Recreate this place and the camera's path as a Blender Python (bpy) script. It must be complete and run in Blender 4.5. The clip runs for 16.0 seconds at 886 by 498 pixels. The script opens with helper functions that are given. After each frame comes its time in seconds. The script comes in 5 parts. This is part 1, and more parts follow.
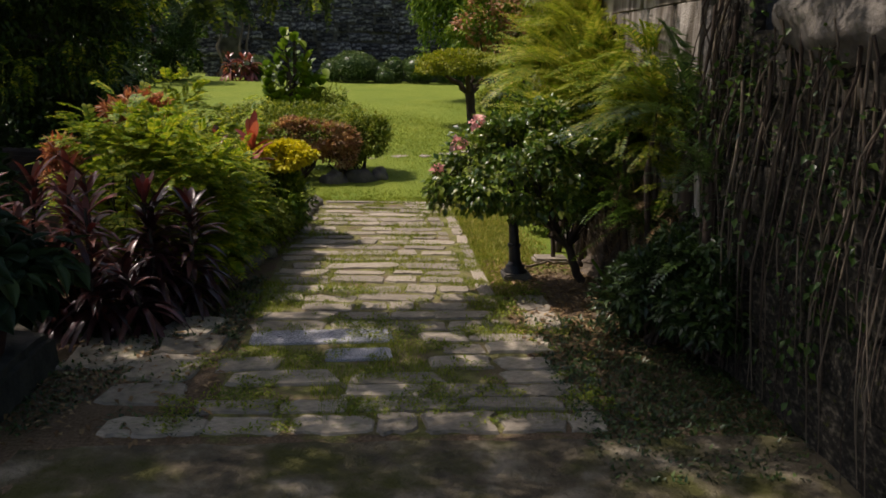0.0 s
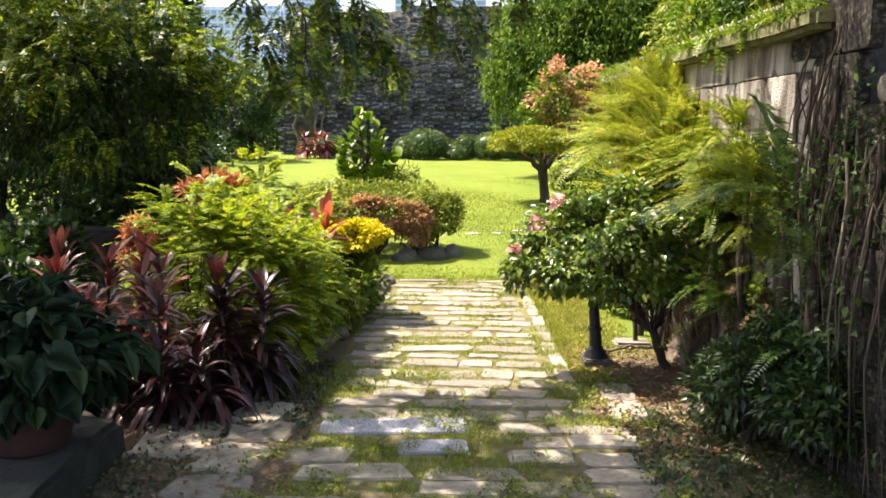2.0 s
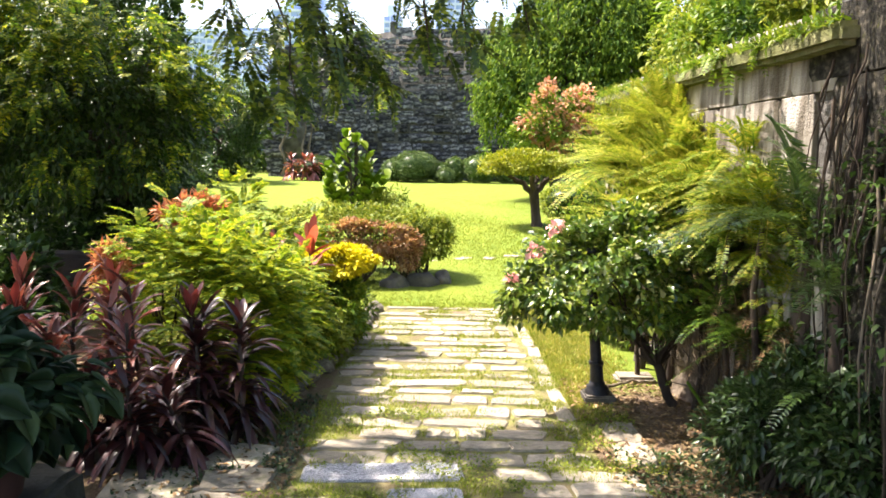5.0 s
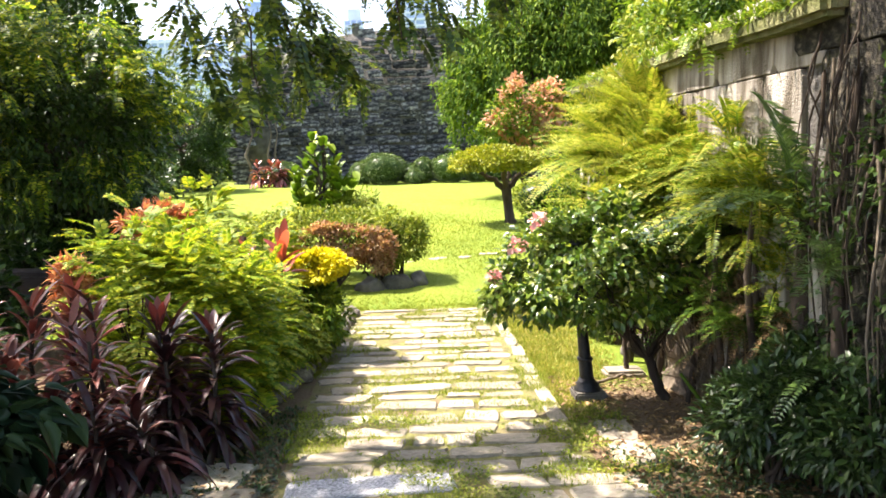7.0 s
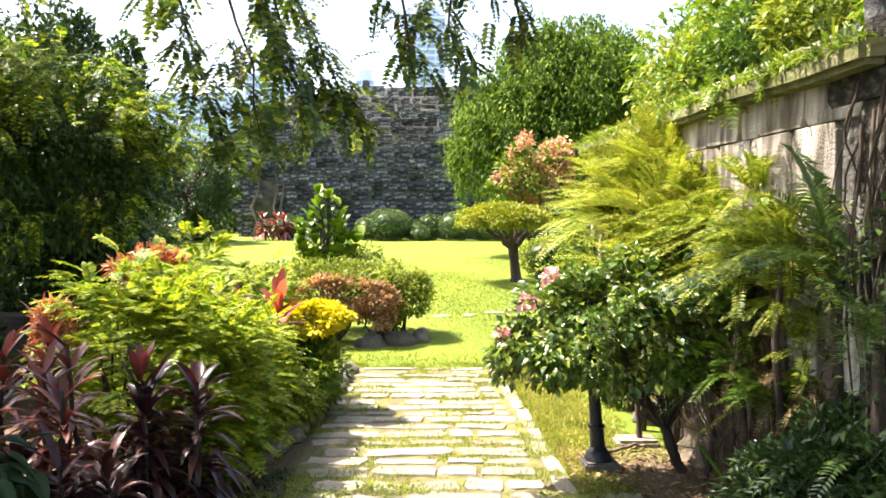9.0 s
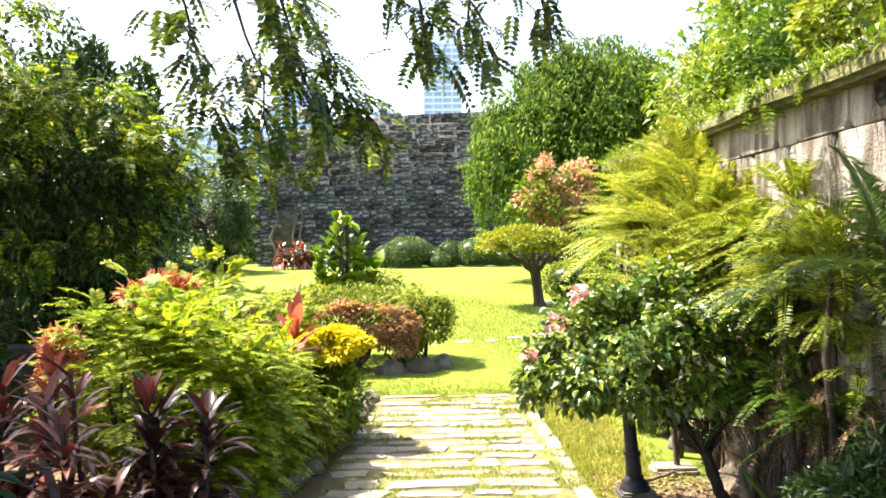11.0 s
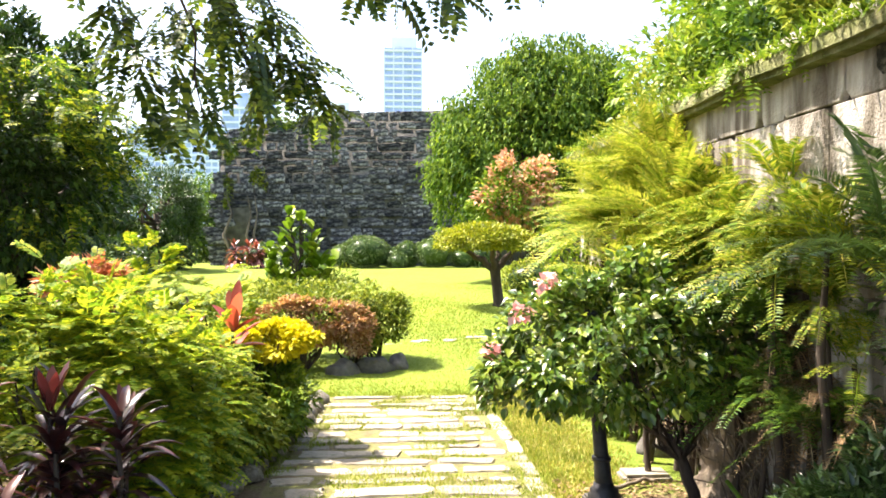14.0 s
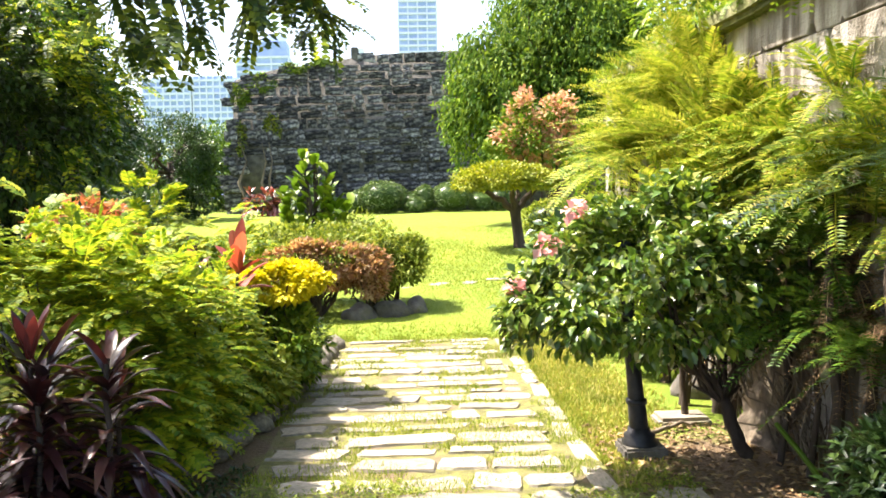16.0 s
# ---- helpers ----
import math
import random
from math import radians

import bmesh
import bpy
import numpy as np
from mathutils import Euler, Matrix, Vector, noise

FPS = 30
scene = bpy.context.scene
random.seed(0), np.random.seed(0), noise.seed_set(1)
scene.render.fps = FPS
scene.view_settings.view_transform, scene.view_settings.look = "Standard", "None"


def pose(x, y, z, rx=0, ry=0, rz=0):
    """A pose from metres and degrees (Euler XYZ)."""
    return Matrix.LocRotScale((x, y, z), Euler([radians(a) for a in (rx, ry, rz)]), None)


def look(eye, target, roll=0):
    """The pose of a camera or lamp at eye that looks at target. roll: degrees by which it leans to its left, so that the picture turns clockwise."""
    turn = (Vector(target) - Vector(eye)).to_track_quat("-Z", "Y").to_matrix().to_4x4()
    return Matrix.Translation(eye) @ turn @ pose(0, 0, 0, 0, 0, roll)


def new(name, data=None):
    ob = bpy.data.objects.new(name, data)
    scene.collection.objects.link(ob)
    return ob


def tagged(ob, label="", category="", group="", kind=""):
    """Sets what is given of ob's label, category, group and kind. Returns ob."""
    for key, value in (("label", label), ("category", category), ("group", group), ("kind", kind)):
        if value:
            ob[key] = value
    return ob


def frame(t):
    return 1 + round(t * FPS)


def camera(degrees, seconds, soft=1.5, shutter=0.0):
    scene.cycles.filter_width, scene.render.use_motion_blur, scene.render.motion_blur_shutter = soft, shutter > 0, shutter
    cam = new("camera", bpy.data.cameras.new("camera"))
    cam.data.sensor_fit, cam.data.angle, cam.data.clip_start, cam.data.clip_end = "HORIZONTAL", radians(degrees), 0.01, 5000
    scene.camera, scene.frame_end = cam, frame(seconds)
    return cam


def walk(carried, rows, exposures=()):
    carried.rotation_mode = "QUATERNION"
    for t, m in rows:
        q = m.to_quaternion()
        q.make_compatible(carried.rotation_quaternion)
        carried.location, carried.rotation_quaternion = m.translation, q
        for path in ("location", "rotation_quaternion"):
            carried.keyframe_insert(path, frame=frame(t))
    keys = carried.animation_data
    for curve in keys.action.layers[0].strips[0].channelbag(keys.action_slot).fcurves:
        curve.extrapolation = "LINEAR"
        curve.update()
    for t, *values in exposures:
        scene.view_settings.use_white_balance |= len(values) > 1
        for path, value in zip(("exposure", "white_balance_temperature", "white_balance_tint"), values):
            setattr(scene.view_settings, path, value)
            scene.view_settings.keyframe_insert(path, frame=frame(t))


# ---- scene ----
cam = camera(55, 16.0, soft=1.7)
PATH = [
    (0, (-0.000, 0.000, 1.644), (0.421, 4.858, 0.536), 1.40),
    (0.5, (-0.029, 0.034, 1.641), (0.420, 4.926, 0.712), -0.16),
    (1, (-0.047, 0.081, 1.639), (0.431, 4.975, 0.736), -0.17),
    (1.5, (-0.049, 0.145, 1.642), (0.191, 5.084, 0.896), 0.76),
    (2, (-0.037, 0.220, 1.655), (-0.026, 5.172, 0.969), 0.78),
    (2.5, (-0.030, 0.276, 1.654), (-0.194, 5.199, 0.791), 1.36),
    (3, (-0.038, 0.370, 1.650), (-0.147, 5.304, 0.849), 0.93),
    (3.5, (-0.062, 0.453, 1.653), (-0.027, 5.425, 1.127), -0.33),
    (3.7, (-0.078, 0.476, 1.646), (0.063, 5.448, 1.136), -1.11),
    (5.8, (-0.066, 0.646, 1.650), (-0.037, 5.612, 1.071), 1.87),
    (6, (-0.071, 0.667, 1.641), (-0.076, 5.641, 1.127), 1.31),
    (6.5, (-0.097, 0.732, 1.618), (0.022, 5.713, 1.197), 0.42),
    (7, (-0.112, 0.809, 1.605), (0.142, 5.772, 1.058), -1.29),
    (7.5, (-0.112, 0.852, 1.590), (-0.071, 5.840, 1.245), -0.75),
    (8, (-0.095, 0.918, 1.582), (-0.184, 5.912, 1.351), 0.58),
    (8.5, (-0.087, 1.004, 1.568), (-0.120, 5.976, 1.040), 0.68),
    (9, (-0.108, 1.102, 1.544), (0.126, 6.092, 1.344), 0.40),
    (9.5, (-0.125, 1.171, 1.534), (0.122, 6.162, 1.380), -1.22),
    (10, (-0.112, 1.246, 1.525), (0.059, 6.239, 1.318), -0.14),
    (10.2, (-0.101, 1.271, 1.513), (0.017, 6.269, 1.492), -0.05),
    (12.3, (-0.127, 1.506, 1.443), (0.043, 6.503, 1.384), -1.50),
    (12.5, (-0.117, 1.539, 1.433), (0.031, 6.537, 1.405), -0.62),
    (13, (-0.083, 1.633, 1.420), (-0.022, 6.621, 1.079), 0.08),
    (13.5, (-0.077, 1.727, 1.405), (0.192, 6.711, 1.105), -0.09),
    (14, (-0.074, 1.817, 1.371), (0.287, 6.804, 1.359), -0.02),
    (14.5, (-0.063, 1.928, 1.361), (0.542, 6.879, 1.006), -1.63),
    (15, (-0.050, 2.020, 1.338), (0.411, 6.998, 1.285), -0.23),
    (15.5, (-0.038, 2.089, 1.308), (0.017, 7.081, 1.027), -0.50),
    (16, (-0.041, 2.200, 1.282), (0.205, 7.183, 0.959), -1.21),
]
EXPOSURES = [(t, e + 0.32, 6600, k) for t, e, k in ((0, -0.5, 21), (0.5, -0.05, 21), (1.0, 0.4, 20), (1.5, 0.82, 20), (2.0, 1.2, 20), (2.5, 1.36, 20), (3.5, 1.48, 19), (9.0, 1.72, 17), (12.5, 1.9, 17), (16.0, 1.78, 14))]
walk(cam, [(t, look(eye, target, roll)) for t, eye, target, roll in PATH], EXPOSURES)

# ---- light ----
SUN_TO = Vector((-0.53, 0.29, 1.0)).normalized()
elev = math.asin(SUN_TO.z)
azim = math.atan2(SUN_TO.x, SUN_TO.y)
world = bpy.data.worlds.new("daylight")
scene.world = world
world.use_nodes = True
wn = world.node_tree.nodes
sky = wn.new("ShaderNodeTexSky")
sky.sky_type = "NISHITA"
sky.sun_disc = False
sky.sun_elevation = elev
sky.sun_rotation = azim
sky.dust_density = 3.0
wn["Background"].inputs[1].default_value = 0.135
world.node_tree.links.new(sky.outputs[0], wn["Background"].inputs[0])
sun = new("sun", bpy.data.lights.new("sun", "SUN"))
sun.data.energy = 5.0
sun.data.angle = radians(0.55)
sun.data.color = (1.0, 0.93, 0.82)
sun.matrix_world = look(SUN_TO * 40, (0, 0, 0))
rng = np.random.default_rng(7)


# ---- materials ----
def material(name, rough=0.8, spec=0.3):
    m = bpy.data.materials.new(name)
    m.use_nodes = True
    b = m.node_tree.nodes["Principled BSDF"]
    b.inputs["Roughness"].default_value = rough
    b.inputs["Specular IOR Level"].default_value = spec
    return m, m.node_tree.nodes, m.node_tree.links, b


def ramp(nodes, stops):
    r = nodes.new("ShaderNodeValToRGB")
    while len(r.color_ramp.elements) < len(stops):
        r.color_ramp.elements.new(0.5)
    for e, (p, c) in zip(r.color_ramp.elements, stops):
        e.position, e.color = p, (*c, 1)
    return r


def noise_tex(nodes, links, scale, detail=6, stretch=(1, 1, 1), coord="Object", rough=0.6):
    tc = nodes.new("ShaderNodeTexCoord")
    mp = nodes.new("ShaderNodeMapping")
    mp.inputs["Scale"].default_value = stretch
    links.new(tc.outputs[coord], mp.inputs[0])
    n = nodes.new("ShaderNodeTexNoise")
    n.inputs["Scale"].default_value, n.inputs["Detail"].default_value = scale, detail
    n.inputs["Roughness"].default_value = rough
    links.new(mp.outputs[0], n.inputs[0])
    return n


def mixed(nodes, links, fac, a, b, kind="MIX"):
    m = nodes.new("ShaderNodeMix")
    m.data_type, m.blend_type = "RGBA", kind
    for sock, v in ((m.inputs[0], fac), (m.inputs[6], a), (m.inputs[7], b)):
        if isinstance(v, (int, float)):
            sock.default_value = v
        elif isinstance(v, tuple):
            sock.default_value = (*v, 1)
        else:
            links.new(v, sock)
    return m.outputs[2]


def bump(nodes, links, height, b, strength=0.5, dist=0.02):
    bp = nodes.new("ShaderNodeBump")
    bp.inputs["Strength"].default_value, bp.inputs["Distance"].default_value = strength, dist
    links.new(height, bp.inputs["Height"])
    links.new(bp.outputs[0], b.inputs["Normal"])


def leaf_mat(name, stops, rough=0.5, through_light=0.3, tint=(1.0, 1.0, 0.45), spec=0.22):
    """Leaves: one shade for each leaf, patches over the whole plant, light shining through."""
    m, n, l, b = material(name, rough, spec)
    geo = n.new("ShaderNodeNewGeometry")
    r = ramp(n, stops)
    oi = n.new("ShaderNodeObjectInfo")
    both = n.new("ShaderNodeMath")
    both.operation = "ADD"
    l.new(geo.outputs["Random Per Island"], both.inputs[0])
    l.new(oi.outputs["Random"], both.inputs[1])
    wrap = n.new("ShaderNodeMath")
    wrap.operation = "FRACT"
    l.new(both.outputs[0], wrap.inputs[0])
    l.new(wrap.outputs[0], r.inputs[0])
    big = noise_tex(n, l, 2.3, 2)
    br = ramp(n, [(0.3, (0.72, 0.78, 0.72)), (0.7, (1.15, 1.1, 1.0))])
    l.new(big.outputs[0], br.inputs[0])
    col = mixed(n, l, 1.0, r.outputs[0], br.outputs[0], "MULTIPLY")
    l.new(col, b.inputs["Base Color"])
    if through_light:
        tr = n.new("ShaderNodeBsdfTranslucent")
        tc = mixed(n, l, 1.0, col, tuple(min(1, 1.6 * v) for v in tint), "MULTIPLY")
        l.new(tc, tr.inputs[0])
        mx = n.new("ShaderNodeMixShader")
        mx.inputs[0].default_value = through_light
        l.new(b.outputs[0], mx.inputs[1])
        l.new(tr.outputs[0], mx.inputs[2])
        l.new(mx.outputs[0], n["Material Output"].inputs[0])
    return m


def rough_mat(name, stops, scale, rough=0.9, bump_scale=None, strength=0.5, dist=0.02, stretch=(1, 1, 1), vary=0.0, second=None):
    """Stone, soil and bark: noise in two scales, relief, and a shade for each piece."""
    m, n, l, b = material(name, rough, 0.25)
    t = noise_tex(n, l, scale, 8, stretch)
    r = ramp(n, stops)
    l.new(t.outputs[0], r.inputs[0])
    col = r.outputs[0]
    if second:
        t2 = noise_tex(n, l, second[0], 4, second[3] if len(second) > 3 else (1, 1, 1))
        r2 = ramp(n, [(second[1], (0, 0, 0)), (second[1] + 0.14, (1, 1, 1))])
        l.new(t2.outputs[0], r2.inputs[0])
        col = mixed(n, l, r2.outputs[0], col, second[2])
    if vary:
        oi = n.new("ShaderNodeObjectInfo")
        rr = ramp(n, [(0, (1 - vary,) * 3), (1, (1 + vary * 0.6,) * 3)])
        l.new(oi.outputs["Random"], rr.inputs[0])
        col = mixed(n, l, 1.0, col, rr.outputs[0], "MULTIPLY")
    l.new(col, b.inputs["Base Color"])
    h = noise_tex(n, l, bump_scale or scale * 4, 8, stretch)
    bump(n, l, h.outputs[0], b, strength, dist)
    return m


def streaked_mat():
    """Pale ashlar with long dark rain streaks, in world space so that they run on from stone to stone."""
    m, n, l, b = material("stained_ashlar", 0.95, 0.2)
    geo = n.new("ShaderNodeNewGeometry")
    cols = []
    for scale, stretch in ((2.6, (1, 1, 1)), (4.6, (1, 1, 0.22)), (17.0, (1, 1, 0.2)), (60.0, (1, 1, 1))):
        mp = n.new("ShaderNodeMapping")
        mp.inputs["Scale"].default_value = stretch
        l.new(geo.outputs["Position"], mp.inputs[0])
        t = n.new("ShaderNodeTexNoise")
        t.inputs["Scale"].default_value, t.inputs["Detail"].default_value = scale, 7
        l.new(mp.outputs[0], t.inputs[0])
        cols.append(t.outputs[0])
    r0 = ramp(n, [(0.3, (0.32, 0.29, 0.245)), (0.55, (0.48, 0.445, 0.385)), (0.75, (0.63, 0.59, 0.53))])
    l.new(cols[0], r0.inputs[0])
    r1 = ramp(n, [(0.44, (1, 1, 1)), (0.60, (0.24, 0.22, 0.19))])
    l.new(cols[1], r1.inputs[0])
    r2 = ramp(n, [(0.45, (1, 1, 1)), (0.7, (0.68, 0.65, 0.60))])
    l.new(cols[2], r2.inputs[0])
    c = mixed(n, l, 1.0, r0.outputs[0], r1.outputs[0], "MULTIPLY")
    c = mixed(n, l, 1.0, c, r2.outputs[0], "MULTIPLY")
    l.new(c, b.inputs["Base Color"])
    bump(n, l, cols[3], b, 0.6, 0.02)
    return m


G = dict(
    feathery=leaf_mat("feathery_leaf", [(0, (0.10, 0.20, 0.015)), (0.5, (0.26, 0.36, 0.025)), (1, (0.56, 0.54, 0.04))], 0.5, 0.44),
    yellow=leaf_mat("yellow_leaf", [(0, (0.50, 0.45, 0.01)), (0.6, (0.70, 0.60, 0.015)), (1, (0.80, 0.68, 0.03))], 0.5, 0.3, (1, 0.9, 0.3)),
    hedge=leaf_mat("hedge_leaf", [(0, (0.09, 0.15, 0.015)), (0.6, (0.22, 0.27, 0.03)), (1, (0.37, 0.38, 0.06))], 0.55, 0.35),
    rusty=leaf_mat("rusty_leaf", [(0, (0.26, 0.12, 0.07)), (0.5, (0.50, 0.26, 0.15)), (1, (0.64, 0.44, 0.28))], 0.5, 0.4, (1, 0.6, 0.35)),
    purple=leaf_mat("purple_leaf", [(0, (0.02, 0.008, 0.011)), (0.55, (0.05, 0.016, 0.02)), (0.85, (0.10, 0.03, 0.028)), (1, (0.22, 0.10, 0.085))], 0.3, 0.2, (1, 0.35, 0.3), 0.5),
    pinkred=leaf_mat("pink_red_leaf", [(0, (0.05, 0.014, 0.014)), (0.5, (0.20, 0.05, 0.042)), (1, (0.48, 0.20, 0.15))], 0.3, 0.3, (1, 0.35, 0.3), 0.5),
    orange=leaf_mat("orange_leaf", [(0, (0.36, 0.11, 0.06)), (0.6, (0.54, 0.23, 0.13)), (1, (0.64, 0.40, 0.24))], 0.45, 0.3, (1, 0.5, 0.3)),
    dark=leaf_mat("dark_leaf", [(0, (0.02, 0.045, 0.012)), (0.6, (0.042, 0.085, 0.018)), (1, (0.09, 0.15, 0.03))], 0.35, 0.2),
    # bright upper stops put sunlit clusters into the leaf colour
    pinnate=leaf_mat("pinnate_leaf", [(0, (0.03, 0.075, 0.012)), (0.5, (0.10, 0.18, 0.018)), (0.78, (0.30, 0.36, 0.03)), (1, (0.52, 0.52, 0.05))], 0.4, 0.55),
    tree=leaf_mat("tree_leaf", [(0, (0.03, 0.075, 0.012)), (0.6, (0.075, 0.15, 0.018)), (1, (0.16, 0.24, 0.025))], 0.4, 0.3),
    light=leaf_mat("light_leaf", [(0, (0.07, 0.14, 0.012)), (0.6, (0.15, 0.24, 0.02)), (1, (0.30, 0.36, 0.04))], 0.45, 0.35),
    bonsai=leaf_mat("bonsai_leaf", [(0, (0.13, 0.17, 0.01)), (0.6, (0.27, 0.30, 0.015)), (1, (0.42, 0.40, 0.03))], 0.45, 0.3),
    ball=leaf_mat("topiary_leaf", [(0, (0.05, 0.10, 0.02)), (0.6, (0.11, 0.17, 0.045)), (1, (0.18, 0.24, 0.08))], 0.5, 0.2),
    rose=leaf_mat("rose_leaf", [(0, (0.03, 0.075, 0.012)), (0.5, (0.10, 0.18, 0.02)), (0.9, (0.28, 0.34, 0.045)), (1, (0.50, 0.50, 0.30))], 0.32, 0.3, spec=0.55),
    red=leaf_mat("deep_red_leaf", [(0, (0.20, 0.035, 0.025)), (0.6, (0.40, 0.09, 0.06)), (1, (0.52, 0.20, 0.13))], 0.4, 0.3, (1, 0.4, 0.3)),
    # darker copy of the pinnate leaf: silhouette against the sky put into colour
    spray=leaf_mat("darkened_spray_leaf", [(0, (0.03, 0.06, 0.02)), (0.6, (0.085, 0.14, 0.025)), (1, (0.34, 0.40, 0.04))], 0.35, 0.35, spec=0.4),
    # leaf of the potted plant, its deep shade put in as darker green
    pot_shade=leaf_mat("pot_shade_leaf", [(0, (0.010, 0.026, 0.013)), (0.6, (0.022, 0.05, 0.02)), (1, (0.05, 0.085, 0.03))], 0.5, 0.1),
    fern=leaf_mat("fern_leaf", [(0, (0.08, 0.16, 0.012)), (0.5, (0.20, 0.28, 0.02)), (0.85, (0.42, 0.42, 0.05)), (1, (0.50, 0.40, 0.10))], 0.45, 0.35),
    palm=leaf_mat("palm_leaf", [(0, (0.12, 0.19, 0.015)), (0.5, (0.29, 0.35, 0.03)), (1, (0.50, 0.45, 0.09))], 0.4, 0.35),
    weeping=leaf_mat("weeping_leaf", [(0, (0.035, 0.085, 0.015)), (0.5, (0.10, 0.18, 0.022)), (1, (0.24, 0.33, 0.035))], 0.6, 0.35, spec=0.12),
    cycad=leaf_mat("cycad_leaf", [(0, (0.04, 0.095, 0.025)), (1, (0.15, 0.24, 0.06))], 0.28, 0.2, spec=0.6),
    glossy=leaf_mat("glossy_leaf", [(0, (0.015, 0.036, 0.011)), (0.6, (0.036, 0.075, 0.017)), (1, (0.09, 0.14, 0.035))], 0.35, 0.18, spec=0.4),
    dry=leaf_mat("dry_leaf", [(0, (0.10, 0.055, 0.028)), (0.7, (0.26, 0.17, 0.09)), (1, (0.42, 0.31, 0.18))], 0.8, 0.15, (1, 0.7, 0.4)),
    peach=leaf_mat("peach_bract", [(0, (0.50, 0.22, 0.13)), (0.6, (0.64, 0.34, 0.21)), (1, (0.72, 0.50, 0.36))], 0.6, 0.3, (1, 0.6, 0.5)),
    petal=leaf_mat("pink_petal", [(0, (0.75, 0.28, 0.30)), (1, (0.85, 0.55, 0.52))], 0.6, 0.3, (1, 0.6, 0.6)),
    grass=leaf_mat("grass_blade", [(0, (0.14, 0.21, 0.02)), (0.6, (0.25, 0.31, 0.035)), (1, (0.40, 0.40, 0.09))], 0.6, 0.4),
    drygrass=leaf_mat("dry_grass_blade", [(0, (0.18, 0.22, 0.03)), (0.5, (0.32, 0.33, 0.06)), (1, (0.50, 0.42, 0.16))], 0.6, 0.35),
)
BARK = rough_mat("bark", [(0.3, (0.025, 0.018, 0.013)), (0.7, (0.10, 0.075, 0.055))], 9, 0.95, 30, 0.8, 0.02, (1, 1, 0.25))
PALEBARK = rough_mat("fibrous_trunk", [(0.3, (0.07, 0.053, 0.038)), (0.7, (0.27, 0.22, 0.155))], 14, 0.95, 40, 0.9, 0.02, (1, 1, 0.2))
IRON = rough_mat("black_painted_iron", [(0.3, (0.012, 0.012, 0.013)), (0.7, (0.028, 0.028, 0.03))], 30, 0.4, 80, 0.15, 0.004)
STONE = rough_mat("path_stone", [(0.25, (0.17, 0.148, 0.11)), (0.5, (0.31, 0.27, 0.205)), (0.78, (0.45, 0.405, 0.325))], 5, 0.92, 45, 0.5, 0.01, vary=0.3, second=(4.5, 0.54, (0.19, 0.18, 0.10)))
GREYSTONE = rough_mat("speckled_granite", [(0.38, (0.07, 0.07, 0.08)), (0.5, (0.3, 0.3, 0.31)), (0.62, (0.55, 0.55, 0.56))], 55, 0.7, 90, 0.2, 0.004)
BASTION = rough_mat("bastion_stone", [(0.36, (0.018, 0.018, 0.02)), (0.49, (0.082, 0.083, 0.088)), (0.63, (0.36, 0.355, 0.34))], 2.6, 0.95, 9, 1.0, 0.1, vary=0.7, second=(0.9, 0.66, (0.05, 0.06, 0.025)))
MORTAR = rough_mat("dark_mortar", [(0.3, (0.05, 0.047, 0.042)), (0.7, (0.17, 0.16, 0.14))], 4, 0.98, 20, 0.8, 0.05)
ASHLAR = streaked_mat()
# streaked mossy stone, its colour darkened in place of canopy shade
PIER = rough_mat("shade_dark_streaked_stone", [(0.34, (0.008, 0.008, 0.006)), (0.52, (0.035, 0.032, 0.024)), (0.66, (0.15, 0.13, 0.095))], 9, 0.97, 40, 0.9, 0.03, (1, 1, 0.14), vary=0.3, second=(6, 0.6, (0.075, 0.08, 0.012), (1, 1, 0.3)))
MOSS = rough_mat("mossy_coping", [(0.3, (0.055, 0.06, 0.03)), (0.5, (0.14, 0.15, 0.05)), (0.75, (0.29, 0.265, 0.15))], 6, 0.98, 40, 0.9, 0.03)
ROCK = rough_mat("grey_rock", [(0.3, (0.05, 0.046, 0.04)), (0.7, (0.21, 0.19, 0.155))], 5, 0.95, 22, 0.7, 0.03, vary=0.3, second=(3, 0.62, (0.06, 0.075, 0.03)))
EDGING = rough_mat("weathered_edging_stone", [(0.3, (0.09, 0.08, 0.06)), (0.7, (0.31, 0.275, 0.21))], 6, 0.95, 30, 0.7, 0.02, vary=0.35, second=(4, 0.6, (0.08, 0.085, 0.03)))
# pot clay darkened to carry the shade of the leaves above
SHADED_TERRA = rough_mat("terracotta", [(0.3, (0.03, 0.017, 0.014)), (0.7, (0.075, 0.035, 0.026))], 8, 0.9, 50, 0.3, 0.005)
# near-black because the strong shade here is put into the stone colour
PLINTH = rough_mat("shade_dark_stone", [(0.3, (0.02, 0.021, 0.016)), (0.7, (0.065, 0.065, 0.048))], 6, 0.95, 30, 0.8, 0.02)
YARD = rough_mat("mossy_worn_paving", [(0.3, (0.035, 0.03, 0.02)), (0.5, (0.115, 0.095, 0.06)), (0.72, (0.27, 0.235, 0.17))], 4.5, 0.95, 26, 0.9, 0.03, second=(2.1, 0.47, (0.06, 0.06, 0.015)))
BROWNWALL = rough_mat("brown_low_wall", [(0.3, (0.025, 0.019, 0.015)), (0.7, (0.075, 0.055, 0.042))], 5, 0.95, 25, 0.7, 0.02)


